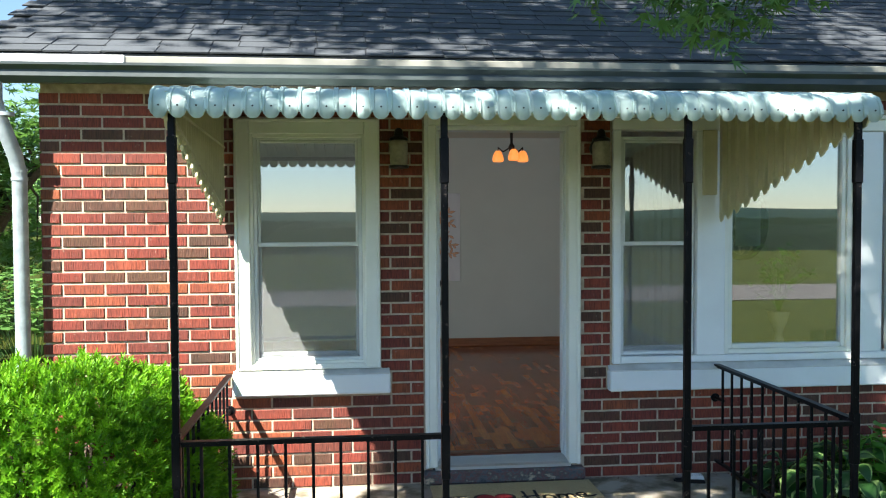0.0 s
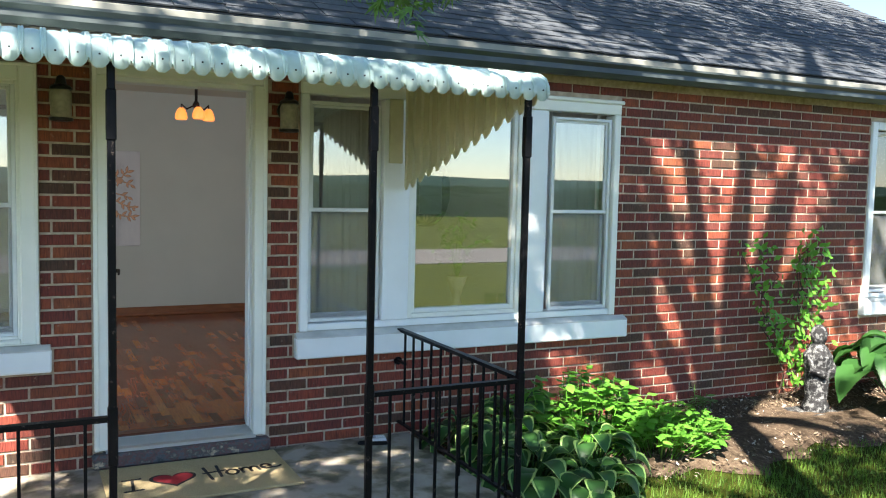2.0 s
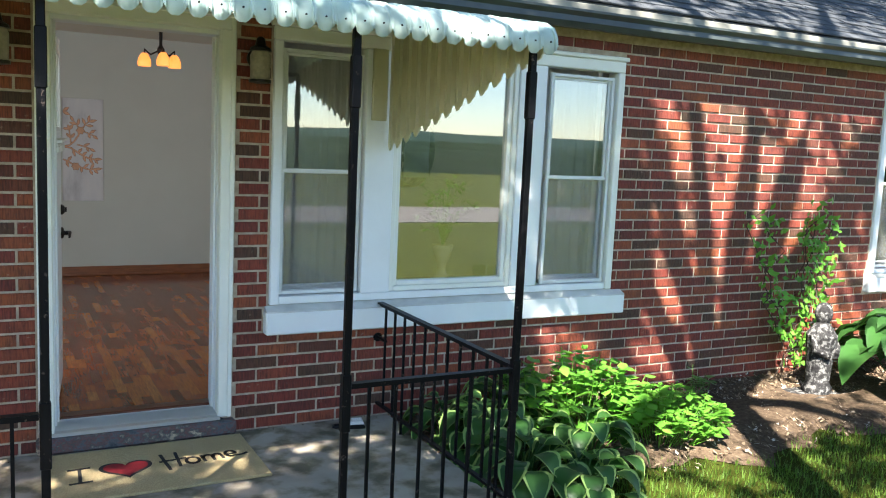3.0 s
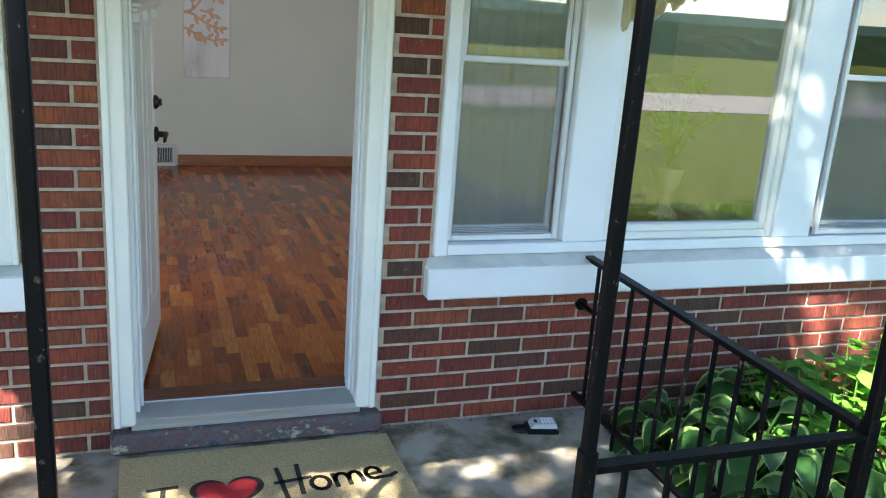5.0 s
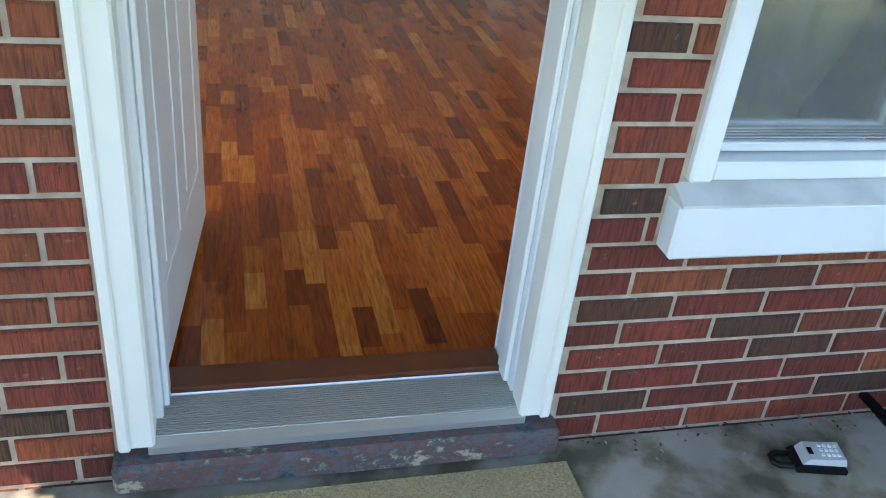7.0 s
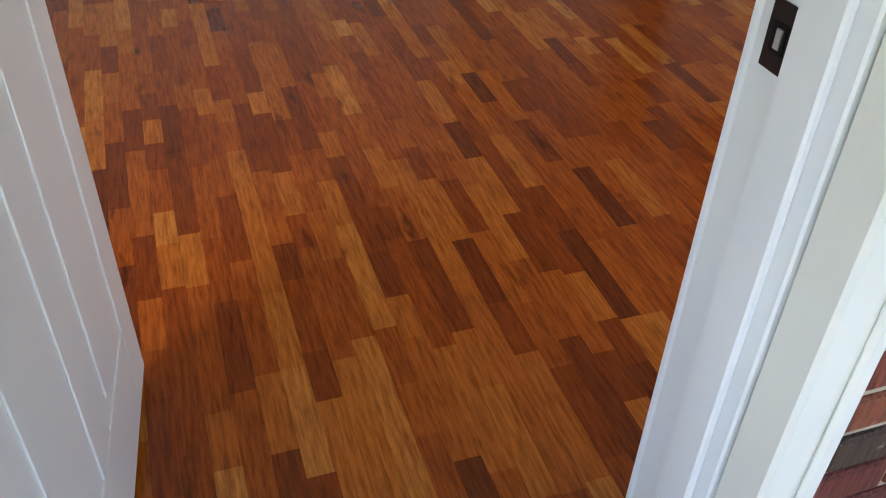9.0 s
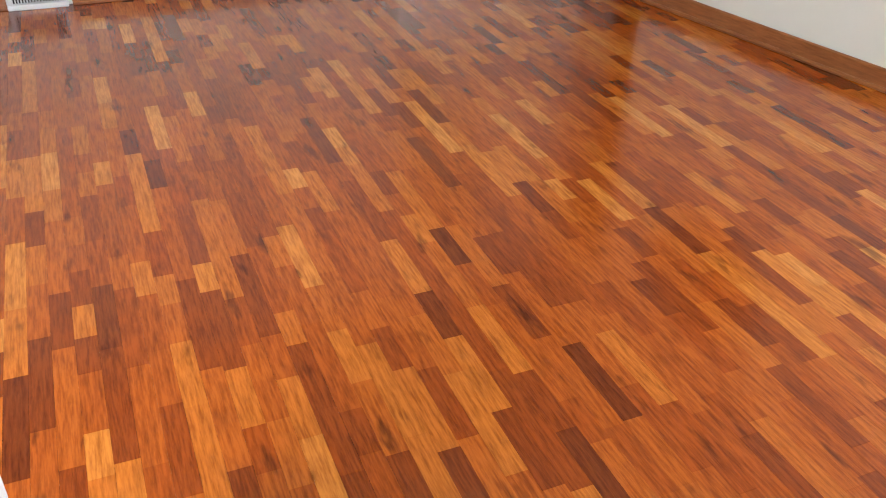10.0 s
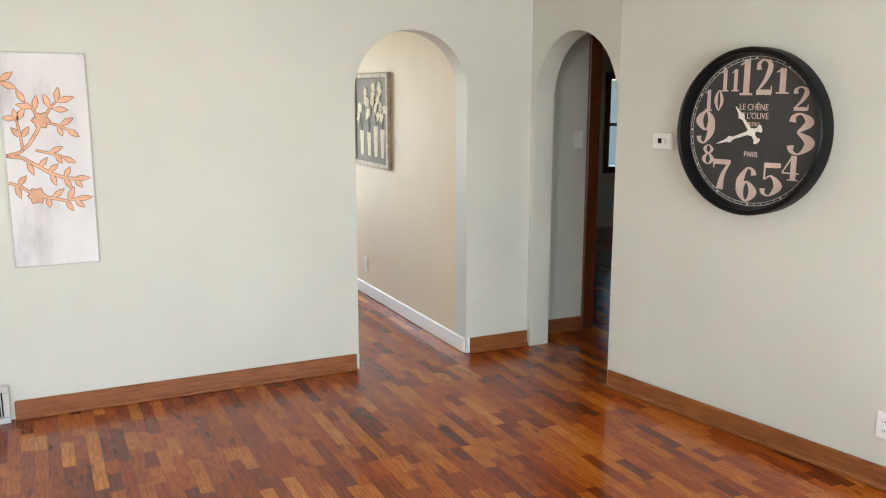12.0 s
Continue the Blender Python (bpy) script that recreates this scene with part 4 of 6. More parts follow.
def debris():
    """Dry leaf scraps and grit along the foot of the wall."""
    rs = random.Random(41)
    s = Shape()
    for k in range(90):
        x, y = rs.uniform(0.5, 1.4), -abs(rs.gauss(0.02, 0.05)) - 0.004
        if rs.random() < 0.35:
            x, y = rs.uniform(-1.6, -0.55), -abs(rs.gauss(0.02, 0.06)) - 0.004
        a, l = rs.uniform(0, math.tau), rs.uniform(0.002, 0.009)
        c, n = l * math.cos(a), l * math.sin(a)
        s.add([(x + c, y + n, 0.001), (x - n * 0.5, y + c * 0.5, 0.004), (x - c, y - n, 0.001), (x + n * 0.5, y - c * 0.5, 0.005)], [(0, 1, 2, 3)], CHIP)
    s.make("leaf_litter", label="dry leaf scraps and grit on the porch", category="litter", kind="stuff")


debris()


# ---- inside: clock, pictures, small fixtures ----
# digits with thick stems and hairlines: strokes of (x, z, width) in a box 0.6 wide and 1 high
DIGITS = {}
DIGITS["0"] = [[(0.3, 0.97, 0.05), (0.12, 0.5, 0.2), (0.3, 0.03, 0.05), (0.48, 0.5, 0.2), (0.3, 0.97, 0.05)]]
DIGITS["1"] = [[(0.3, 0.0, 0.21), (0.3, 1.0, 0.21)], [(0.08, 0.84, 0.05), (0.3, 0.96, 0.06)], [(0.08, 0.025, 0.06), (0.52, 0.025, 0.06)]]
DIGITS["2"] = [[(0.1, 0.7, 0.17), (0.1, 0.87, 0.12), (0.27, 0.97, 0.05), (0.45, 0.87, 0.14), (0.46, 0.7, 0.18), (0.33, 0.42, 0.12), (0.1, 0.13, 0.05)], [(0.05, 0.08, 0.15), (0.54, 0.08, 0.15)], [(0.54, 0.05, 0.05), (0.54, 0.26, 0.04)]]
DIGITS["3"] = [[(0.1, 0.78, 0.15), (0.13, 0.92, 0.09), (0.28, 0.97, 0.05), (0.44, 0.78, 0.18), (0.22, 0.54, 0.05)], [(0.22, 0.54, 0.05), (0.47, 0.3, 0.21), (0.28, 0.03, 0.05), (0.12, 0.08, 0.09), (0.09, 0.22, 0.15)]]
DIGITS["4"] = [[(0.4, 0.0, 0.19), (0.4, 1.0, 0.19)], [(0.36, 0.98, 0.06), (0.03, 0.3, 0.05)], [(0.03, 0.29, 0.06), (0.6, 0.29, 0.06)], [(0.22, 0.025, 0.05), (0.58, 0.025, 0.05)]]
DIGITS["5"] = [[(0.12, 0.91, 0.16), (0.52, 0.93, 0.14)], [(0.13, 0.97, 0.05), (0.12, 0.5, 0.05)], [(0.12, 0.5, 0.05), (0.3, 0.6, 0.06), (0.48, 0.32, 0.21), (0.28, 0.03, 0.05), (0.12, 0.08, 0.09), (0.09, 0.22, 0.15)]]
DIGITS["6"] = [[(0.3, 0.58, 0.05), (0.15, 0.3, 0.18), (0.3, 0.03, 0.05), (0.47, 0.3, 0.2), (0.3, 0.58, 0.05)], [(0.14, 0.3, 0.19), (0.15, 0.62, 0.18), (0.3, 0.95, 0.06), (0.44, 0.91, 0.09), (0.47, 0.77, 0.14)]]
DIGITS["7"] = [[(0.06, 0.91, 0.17), (0.55, 0.91, 0.17)], [(0.53, 0.92, 0.06), (0.34, 0.5, 0.13), (0.26, 0.0, 0.21)], [(0.07, 0.98, 0.05), (0.05, 0.7, 0.04)]]
DIGITS["8"] = [[(0.3, 0.97, 0.05), (0.14, 0.76, 0.15), (0.3, 0.54, 0.08), (0.46, 0.76, 0.13), (0.3, 0.97, 0.05)], [(0.3, 0.54, 0.07), (0.11, 0.27, 0.17), (0.3, 0.03, 0.05), (0.49, 0.27, 0.18), (0.3, 0.54, 0.07)]]
DIGITS["9"] = [[(0.6 - x, 1 - z, w) for x, z, w in stroke] for stroke in DIGITS["6"]]


def old_style_digit(s, ch, cx, cz, wide, tall, y=-0.0312):
    """One printed digit as ribbons of changing width, smooth through its points."""
    for stroke in DIGITS[ch]:
        pts = [Vector(p) for p in stroke]
        loop = (pts[0] - pts[-1]).length < 1e-6
        if len(pts) > 2:
            ends = (pts[-2], pts[1]) if loop else (2 * pts[0] - pts[1], 2 * pts[-1] - pts[-2])
            q, fine = [ends[0], *pts, ends[1]], []
            for i in range(1, len(q) - 2):
                for k in range(8):
                    t = k / 8
                    fine.append(0.5 * (2 * q[i] + (q[i + 1] - q[i - 1]) * t + (2 * q[i - 1] - 5 * q[i] + 4 * q[i + 1] - q[i + 2]) * t * t + (3 * q[i] - q[i - 1] - 3 * q[i + 1] + q[i + 2]) * t ** 3))
            pts = fine + [pts[-1]]
        vs = []
        for i, p in enumerate(pts):
            d = pts[(i + 1) % len(pts) if not loop else min(i + 1, len(pts) - 1)] - pts[max(i - 1, 0)] if i < len(pts) - 1 else p - pts[i - 1]
            n = Vector((-d.y, d.x)).normalized() * max(p.z, 0.03) / 2
            for sg in (1, -1):
                vs.append((cx + (p.x + sg * n.x - 0.3) * wide, y - 0.0002 * DIGITS[ch].index(stroke), cz + (p.y + sg * n.y - 0.5) * tall))
        s.add(vs, [(2 * i, 2 * i + 1, 2 * i + 3, 2 * i + 2) for i in range(len(pts) - 1)], CLOCKNUM)


def wall_clock():
    e = base("wall_clock", (SIDE - 0.002, 3.19, 1.592), label="large round black wall clock with cream numerals", category="clock")
    e.rotation_euler = (0, 0, radians(-90))    # local x along the wall, local -y into the room
    askew(e)
    R = 0.383
    s = Shape()
    s.lathe([(R - 0.01, 0.0), (R, -0.01), (R, -0.085), (R - 0.006, -0.096), (R - 0.016, -0.1), (R - 0.024, -0.094), (R - 0.03, -0.029)], BLACK, (0, 0, 0), 64, "y")
    s.make("rim", e, smooth=True)
    s = Shape()
    s.lathe([(R - 0.026, -0.012), (R - 0.026, -0.03)], CLOCKFACE, (0, 0, 0), 64, "y")
    s.make("face", e)
    def on_face(x, z, d=0.031, turn=0):
        return Matrix.Translation((x, -d, z)) @ Euler((radians(90), 0, 0)).to_matrix().to_4x4() @ pose(0, 0, 0, 0, 0, turn)
    dial = [(1, 0.126, 0.21, 0.1), (2, 0.213, 0.14, 0.095), (3, 0.225, 0.0, 0.165), (4, 0.187, -0.138, 0.1), (5, 0.104, -0.192, 0.138), (6, -0.012, -0.222, 0.148),
            (7, -0.138, -0.188, 0.128), (8, -0.213, -0.106, 0.088), (9, -0.235, 0.012, 0.145), (10, -0.199, 0.129, 0.088), (11, -0.121, 0.213, 0.09), (12, 0.0, 0.226, 0.145)]
    for h, x, z, tall in dial:
        x, z, tall = x * 1.1, z * 1.1, tall * 1.12
        s, text = Shape(), str(h)
        wide = tall * (1.3 if len(text) == 1 else 0.95)
        for k, ch in enumerate(text):
            old_style_digit(s, ch, x + (k - (len(text) - 1) / 2) * wide * 0.6, z, wide, tall)
        s.make("numeral", e)
    for text, z, sz in (("LE CHÊNE", 0.112, 0.04), ("ET L'OLIVE", 0.072, 0.04), ("BISTRO", 0.034, 0.026), ("PARIS", -0.104, 0.034)):
        letters("lettering", text, sz, on_face(0.0, z), e, CLOCKNUM, 0.001, 0.0, 0.85)
    s = Shape()
    for k in range(60):
        a = radians(6 * k)
        c, n = math.cos(a), math.sin(a)
        w = 0.004 if k % 5 == 0 else 0.0015
        r0, r1 = 0.331, 0.339
        s.add([(r0 * n - w * c, -0.0315, r0 * c + w * n), (r0 * n + w * c, -0.0315, r0 * c - w * n), (r1 * n + w * c, -0.0315, r1 * c - w * n), (r1 * n - w * c, -0.0315, r1 * c + w * n)], [(0, 1, 2, 3)], HANDW)
    for rr in (0.33, 0.342):
        ring = [(rr * math.cos(k * math.tau / 64), -0.032, rr * math.sin(k * math.tau / 64)) for k in range(65)]
        s.tube(ring, 0.001, HANDW, 4)
    s.make("minute_ring", e)
    def hand_shape(name, length, angle, d):
        a = radians(angle)
        s = Shape()
        prof = [(-0.06, 0.013), (-0.05, 0.019), (-0.04, 0.009), (0, 0.009), (length * 0.5, 0.006), (length * 0.62, 0.016), (length * 0.7, 0.008), (length, 0.001)]
        pts = [(t, w) for t, w in prof] + [(t, -w) for t, w in reversed(prof)]
        out = [(t * math.sin(a) + w * math.cos(a), t * math.cos(a) - w * math.sin(a)) for t, w in pts]
        s.extrude(out, -d, -d - 0.003, HANDW)
        s.make(name, e)
    hand_shape("minute_pointer", 0.19, 251, 0.042)
    hand_shape("hour_pointer", 0.145, 322, 0.037)
    s = Shape()
    s.lathe([(0.017, -0.03), (0.017, -0.048), (0.008, -0.052)], HANDW, (0, 0, 0), 16, "y")
    s.make("hub", e)


def leaf_outline(x, z, length, width, angle):
    a = radians(angle)
    pts = [(0, 0), (0.25, 0.7), (0.5, 1.0), (0.78, 0.6), (1, 0), (0.78, -0.6), (0.5, -1), (0.25, -0.7)]
    return [(x + length * t * math.cos(a) - width * w * math.sin(a), z + length * t * math.sin(a) + width * w * math.cos(a)) for t, w in pts]


def wall_art():
    e = base("wall_art", (0.128, FAR - 0.002, 1.43), label="whitewashed board with a copper carved branch and flowers", category="wall art")
    s = Shape()
    s.box(-0.195, 0.195, -0.032, 0.0, -0.525, 0.525, BOARD, 0.004)
    s.make("board", e)
    o, c = Shape(), Shape()
    def limb(pts, r):
        for (x0, z0), (x1, z1) in zip(pts, pts[1:]):
            d = Vector((x1 - x0, z1 - z0)).normalized()
            n = Vector((-d.y, d.x))
            for sh, rr, y in ((o, r + 0.003, -0.0345), (c, r, -0.037)):
                sh.extrude([(x0 + n.x * rr, z0 + n.y * rr), (x1 + n.x * rr, z1 + n.y * rr), (x1 - n.x * rr, z1 - n.y * rr), (x0 - n.x * rr, z0 - n.y * rr)], -0.032, y, COPPER_DARK if sh is o else COPPER)
    def leaf(x, z, l, w, a):
        o.extrude(leaf_outline(x - 0.004 * math.cos(radians(a)), z - 0.004 * math.sin(radians(a)), l + 0.009, w + 0.004, a), -0.032, -0.0355, COPPER_DARK)
        c.extrude(leaf_outline(x, z, l, w, a), -0.032, -0.038, COPPER)
    def bloom(x, z):
        for k in range(6):
            a = k * 60
            leaf(x + 0.006 * math.cos(radians(a)), z + 0.006 * math.sin(radians(a)), 0.034, 0.016, a)
        c.extrude([(x + 0.012 * math.cos(i * math.tau / 10), z + 0.012 * math.sin(i * math.tau / 10)) for i in range(10)], -0.032, -0.041, COPPER)
    limb([(-0.19, 0.03), (-0.13, 0.045), (-0.085, 0.085), (-0.05, 0.14), (-0.03, 0.18)], 0.006)
    limb([(-0.19, 0.03), (-0.12, 0.02), (-0.06, -0.02), (0.0, -0.06), (0.06, -0.085), (0.12, -0.095)], 0.006)
    limb([(-0.115, 0.055), (-0.12, 0.12), (-0.13, 0.19)], 0.004)
    limb([(-0.19, -0.10), (-0.14, -0.12), (-0.08, -0.165), (0.0, -0.185), (0.06, -0.20), (0.12, -0.19)], 0.005)
    limb([(-0.06, 0.055), (0.0, 0.04), (0.06, 0.02)], 0.004)
    limb([(-0.035, 0.21), (-0.06, 0.26), (-0.09, 0.29)], 0.004)
    limb([(-0.01, 0.21), (0.02, 0.26), (0.05, 0.29)], 0.004)
    limb([(0.0, 0.19), (0.05, 0.175), (0.09, 0.155)], 0.004)
    for spec in ((-0.09, 0.29, .065, .012, 120), (-0.06, 0.26, .07, .012, 165), (-0.05, 0.25, .07, .012, 80), (0.02, 0.26, .07, .012, 110), (0.05, 0.29, .07, .012, 80), (0.05, 0.29, .085, .013, 15),
                 (0.03, 0.255, .07, .012, -5), (0.06, 0.175, .07, .012, 30), (0.09, 0.155, .065, .012, -35), (0.05, 0.17, .05, .01, -70), (-0.13, 0.19, .065, .014, 100), (-0.14, 0.21, .05, .012, 175),
                 (-0.13, 0.20, .07, .013, 60), (-0.12, 0.12, .06, .012, 130), (-0.115, 0.12, .06, .012, 55), (0.0, 0.04, .07, .011, 25), (0.06, 0.02, .065, .012, -30), (0.03, 0.03, .05, .01, -60),
                 (-0.1, 0.0, .07, .011, -70), (-0.05, -0.03, .06, .011, 50), (-0.01, -0.055, .06, .011, 40), (0.0, -0.06, .065, .011, -70), (0.06, -0.085, .06, .011, 60), (0.06, -0.085, .065, .011, -60),
                 (0.1, -0.09, .08, .012, 0), (0.11, -0.095, .05, .01, -55), (-0.15, -0.115, .06, .012, 50), (-0.16, -0.11, .07, .012, -75), (-0.02, -0.18, .05, .011, -85), (0.0, -0.185, .07, .011, 40),
                 (0.06, -0.2, .06, .011, -60), (0.07, -0.2, .075, .012, 65), (0.1, -0.195, .085, .012, 5), (0.1, -0.195, .06, .012, -45), (-0.19, 0.39, .07, .014, 35), (-0.19, 0.385, .075, .014, -25)):
        leaf(*spec)
    bloom(-0.025, 0.2)
    bloom(-0.07, -0.17)
    o.make("outline", e)
    c.make("branch", e, label="copper painted branch with leaves")


def hall_picture():
    x = 2.475 - 0.002
    e = base("framed_picture", (x, 6.54, 1.545), label="framed painting of pale flowers in vases, distressed frame", category="picture")
    s = Shape()
    s.box(-0.012, 0.0, -0.37, 0.37, -0.32, 0.32, PICTURE)
    s.make("canvas", e)
    s = Shape()
    for a in (-0.38, 0.34):
        s.box(-0.03, 0.0, a, a + 0.04, -0.36, 0.36, OLDFRAME, 0.005)
    for a in (-0.36, 0.32):
        s.box(-0.029, 0.0, -0.3395, 0.3395, a, a + 0.04, OLDFRAME, 0.005)
    s.make("frame", e)
    s = Shape()
    rs = random.Random(5)
    for vx in (-0.24, -0.1, 0.04, 0.2):
        hh = rs.uniform(0.16, 0.25)
        s.extrude([(vx - 0.03, -0.28), (vx + 0.03, -0.28), (vx + 0.045, -0.28 + hh), (vx - 0.045, -0.28 + hh)], -0.0145, -0.012, PETAL, "x")
        for k in range(5):
            tx, tz = vx + rs.uniform(-0.09, 0.09), rs.uniform(0.02, 0.27)
            s.extrude([(vx - 0.004, -0.28 + hh), (vx + 0.004, -0.28 + hh), (tx + 0.003, tz), (tx - 0.003, tz)], -0.0135, -0.0122, STEMS, "x")
            for p in range(7):
                s.extrude(leaf_outline(tx, tz, rs.uniform(0.03, 0.055), 0.015, p * 51 + rs.uniform(0, 20)), -0.016 - 0.0003 * p, -0.0122, PETAL, "x")
    s.make("flowers", e, label="painted cream flowers")


def fixtures():
    e = base("thermostat", (SIDE - 0.002, 3.715, 1.524), label="small white wall thermostat", category="thermostat")
    askew(e)
    s = Shape()
    s.box(-0.028, 0.0, -0.062, 0.062, -0.042, 0.042, PLASTIC, 0.006)
    s.make("body", e)
    s = Shape()
    s.box(-0.030, -0.0285, 0.0, 0.022, -0.012, 0.014, BLACK)
    for k in range(3):
        s.box(-0.030, -0.0285, -0.03, -0.02, -0.012 + 0.009 * k, -0.007 + 0.009 * k, GREYPLASTIC)
    s.make("display", e)

    def plate(name, at, turn, label, cat, group, switch):
        e = base(name, at, label=label, category=cat, group=group)
        e.rotation_euler[2] = radians(turn)
        if at[0] == SIDE - 0.002:
            askew(e)
        s = Shape()
        s.box(-0.036, 0.036, -0.007, 0.0, -0.058, 0.058, PLASTIC, 0.003)
        s.make("plate", e)
        s = Shape()
        if switch:
            s.box(-0.005, 0.005, -0.018, -0.0075, -0.004, 0.014, PLASTIC, 0.002)
        else:
            for z in (-0.02, 0.02):
                s.box(-0.016, 0.016, -0.010, -0.0075, z - 0.014, z + 0.014, PLASTIC, 0.003)
                s.box(-0.007, -0.004, -0.0108, -0.0102, z - 0.004, z + 0.005, BLACK)
                s.box(0.004, 0.007, -0.0108, -0.0102, z - 0.004, z + 0.005, BLACK)
        s.make("toggle" if switch else "socket", e)
    plate("wall_outlet", (SIDE - 0.002, 2.475, 0.385), -90, "white double wall outlet", "outlet", "outlets", False)
    plate("wall_outlet", (2.473, 6.72, 0.37), -90, "white double wall outlet", "outlet", "outlets", False)
    plate("light_switch", (3.40, 5.088, 1.45), 0, "white toggle light switch", "switch", "", True)

    e = base("floor_register", label="grey metal baseboard heating register", category="register")
    s = Shape()
    x0, x1 = -0.45, -0.15
    s.box(x0, x1, FAR - 0.05, FAR - 0.002, FZ, FZ + 0.03, GREYPLASTIC, 0.004)
    s.box(x0, x1, FAR - 0.05, FAR - 0.002, FZ + 0.165, FZ + 0.195, GREYPLASTIC, 0.004)
    s.box(x0, x0 + 0.03, FAR - 0.05, FAR - 0.002, FZ + 0.0305, FZ + 0.1645, GREYPLASTIC, 0.004)
    s.box(x1 - 0.03, x1, FAR - 0.05, FAR - 0.002, FZ + 0.0305, FZ + 0.1645, GREYPLASTIC, 0.004)
    s.make("frame", e)
    s = Shape()
    s.box(x0 + 0.03, x1 - 0.03, FAR - 0.02, FAR - 0.002, FZ + 0.0305, FZ + 0.1645, BLACK)
    for k in range(16):
        xx = x0 + 0.04 + k * 0.0145
        s.box(xx, xx + 0.005, FAR - 0.045, FAR - 0.021, FZ + 0.031, FZ + 0.164, GREYPLASTIC)
    s.make("grille", e)


def pendant_lamp():
    x, y, z = 0.47, 2.3, 2.2
    e = base("chandelier", (x, y, CEILZ), label="small dark chandelier with three glowing amber shades", category="chandelier")
    s = Shape()
    s.lathe([(0.06, 0.0), (0.06, -0.02), (0.015, -0.04), (0.012, -0.3), (0.03, -0.33), (0.02, -0.37)], BRONZE, (0, 0, 0), 16)
    for k in range(3):
        a = k * math.tau / 3 + 0.5
        s.tube([(0.02 * math.cos(a), 0.02 * math.sin(a), -0.34), (0.08 * math.cos(a), 0.08 * math.sin(a), -0.37), (0.13 * math.cos(a), 0.13 * math.sin(a), -0.33), (0.13 * math.cos(a), 0.13 * math.sin(a), -0.37)], 0.007, BRONZE)
    s.make("arms", e, smooth=True)
    for k in range(3):
        a = k * math.tau / 3 + 0.5
        g = Shape()
        g.lathe([(0.018, -0.36), (0.032, -0.375), (0.048, -0.41), (0.052, -0.44), (0.046, -0.46), (0.03, -0.462)], GLOW, (0.13 * math.cos(a), 0.13 * math.sin(a), 0), 16)
        g.make("shade", e, smooth=True)


def passage():
    e = base("door_casing", label="dark stained wooden door casing in the passage", category="door casing", kind="structure")
    s = Shape()
    s.box(3.465, 3.56, 5.062, 5.088, FZ, 2.165, CASING, 0.005)
    s.box(4.40, 4.49, 5.062, 5.088, FZ, 2.165, CASING, 0.005)
    s.box(3.465, 4.49, 5.06, 5.088, 2.1655, 2.26, CASING, 0.005)
    s.box(3.54, 3.565, 5.0885, 5.2, FZ, 2.15, CASING, 0.003)
    s.box(4.395, 4.42, 5.0885, 5.2, FZ, 2.15, CASING, 0.003)
    s.make("casing", e)
    d = base("passage_door", label="dark stained wooden inner door standing open", category="door")
    s = Shape()
    s.box(3.57, 3.605, 5.205, 5.93, FZ + 0.01, 2.13, CASING, 0.004)
    for z0, z1 in ((0.3, 1.0), (1.12, 1.98)):
        rect_frame(s, 3.606, 3.612, 5.3, 5.83, z0, z1, 0.0025, CASING, 0.0)
    s.make("leaf", d)
    s = Shape()
    s.lathe([(0.012, 0), (0.012, 0.03), (0.026, 0.04), (0.026, 0.06), (0.01, 0.068)], BRONZE, (3.606, 5.87, 1.05), 14, "x")
    s.make("knob", d, smooth=True)
    e = base("window_4", label="bright back window in a dark wooden frame", category="window", kind="structure")
    s = Shape()
    rect_frame(s, 6.34, 7.18, 8.775, 8.797, 0.77, 1.98, 0.08, CASING, 0.004)
    s.box(6.4205, 7.0995, 8.82, 8.86, 1.34, 1.38, CASING, 0.004)
    s.make("frame", e)
    # translucent sheet added so the window view turns overexposed white
    s = Shape()
    s.box(6.4205, 7.0995, 8.88, 8.884, 0.855, 1.895, CURTAIN)
    s.make("shade", e, label="thin white sheet added to make the window look blown out")


def window_plant():
    e = base("potted_plant", label="leafy house plant in a pale aged urn behind the picture window", category="plant")
    s = Shape()
    s.box(1.88, 2.28, 0.35, 0.75, FZ, 0.72, CASING, 0.01)
    st = s.make("plant_stand", label="small dark wooden plant stand by the window", category="stand")
    p = Shape()
    p.lathe([(0.07, 0.72), (0.075, 0.74), (0.035, 0.78), (0.03, 0.83), (0.06, 0.9), (0.075, 0.96), (0.08, 0.975), (0.066, 0.975)], FROST, (2.08, 0.55, 0), 20)
    p.make("urn", e, smooth=True)
    l = Shape()
    rs = random.Random(3)
    for k in range(46):
        a, up = rs.uniform(0, math.tau), rs.uniform(0.12, 0.5)
        sp = rs.uniform(0.05, 0.24)
        c = Vector((2.08 + sp * math.cos(a), 0.55 + sp * math.sin(a) * 0.8, 0.97 + up))
        l.tube([(2.08, 0.55, 0.96), (2.08 + sp * 0.4 * math.cos(a), 0.55 + sp * 0.4 * math.sin(a), 0.97 + up * 0.7), c], 0.002, LIME, 4)
        for q in range(4):
            b = a + rs.uniform(-1.2, 1.2)
            t = c + Vector((0.07 * math.cos(b), 0.07 * math.sin(b), rs.uniform(-0.05, 0.04)))
            n = Vector((-math.sin(b), math.cos(b), 0)) * 0.014
            m = c.lerp(t, 0.5)
            l.add([c, m + n, t, m - n], [(0, 1, 2, 3)], LIME)
    l.make("leaves", e, kind="stuff")


wall_clock()
wall_art()
hall_picture()
fixtures()
pendant_lamp()
passage()
window_plant()


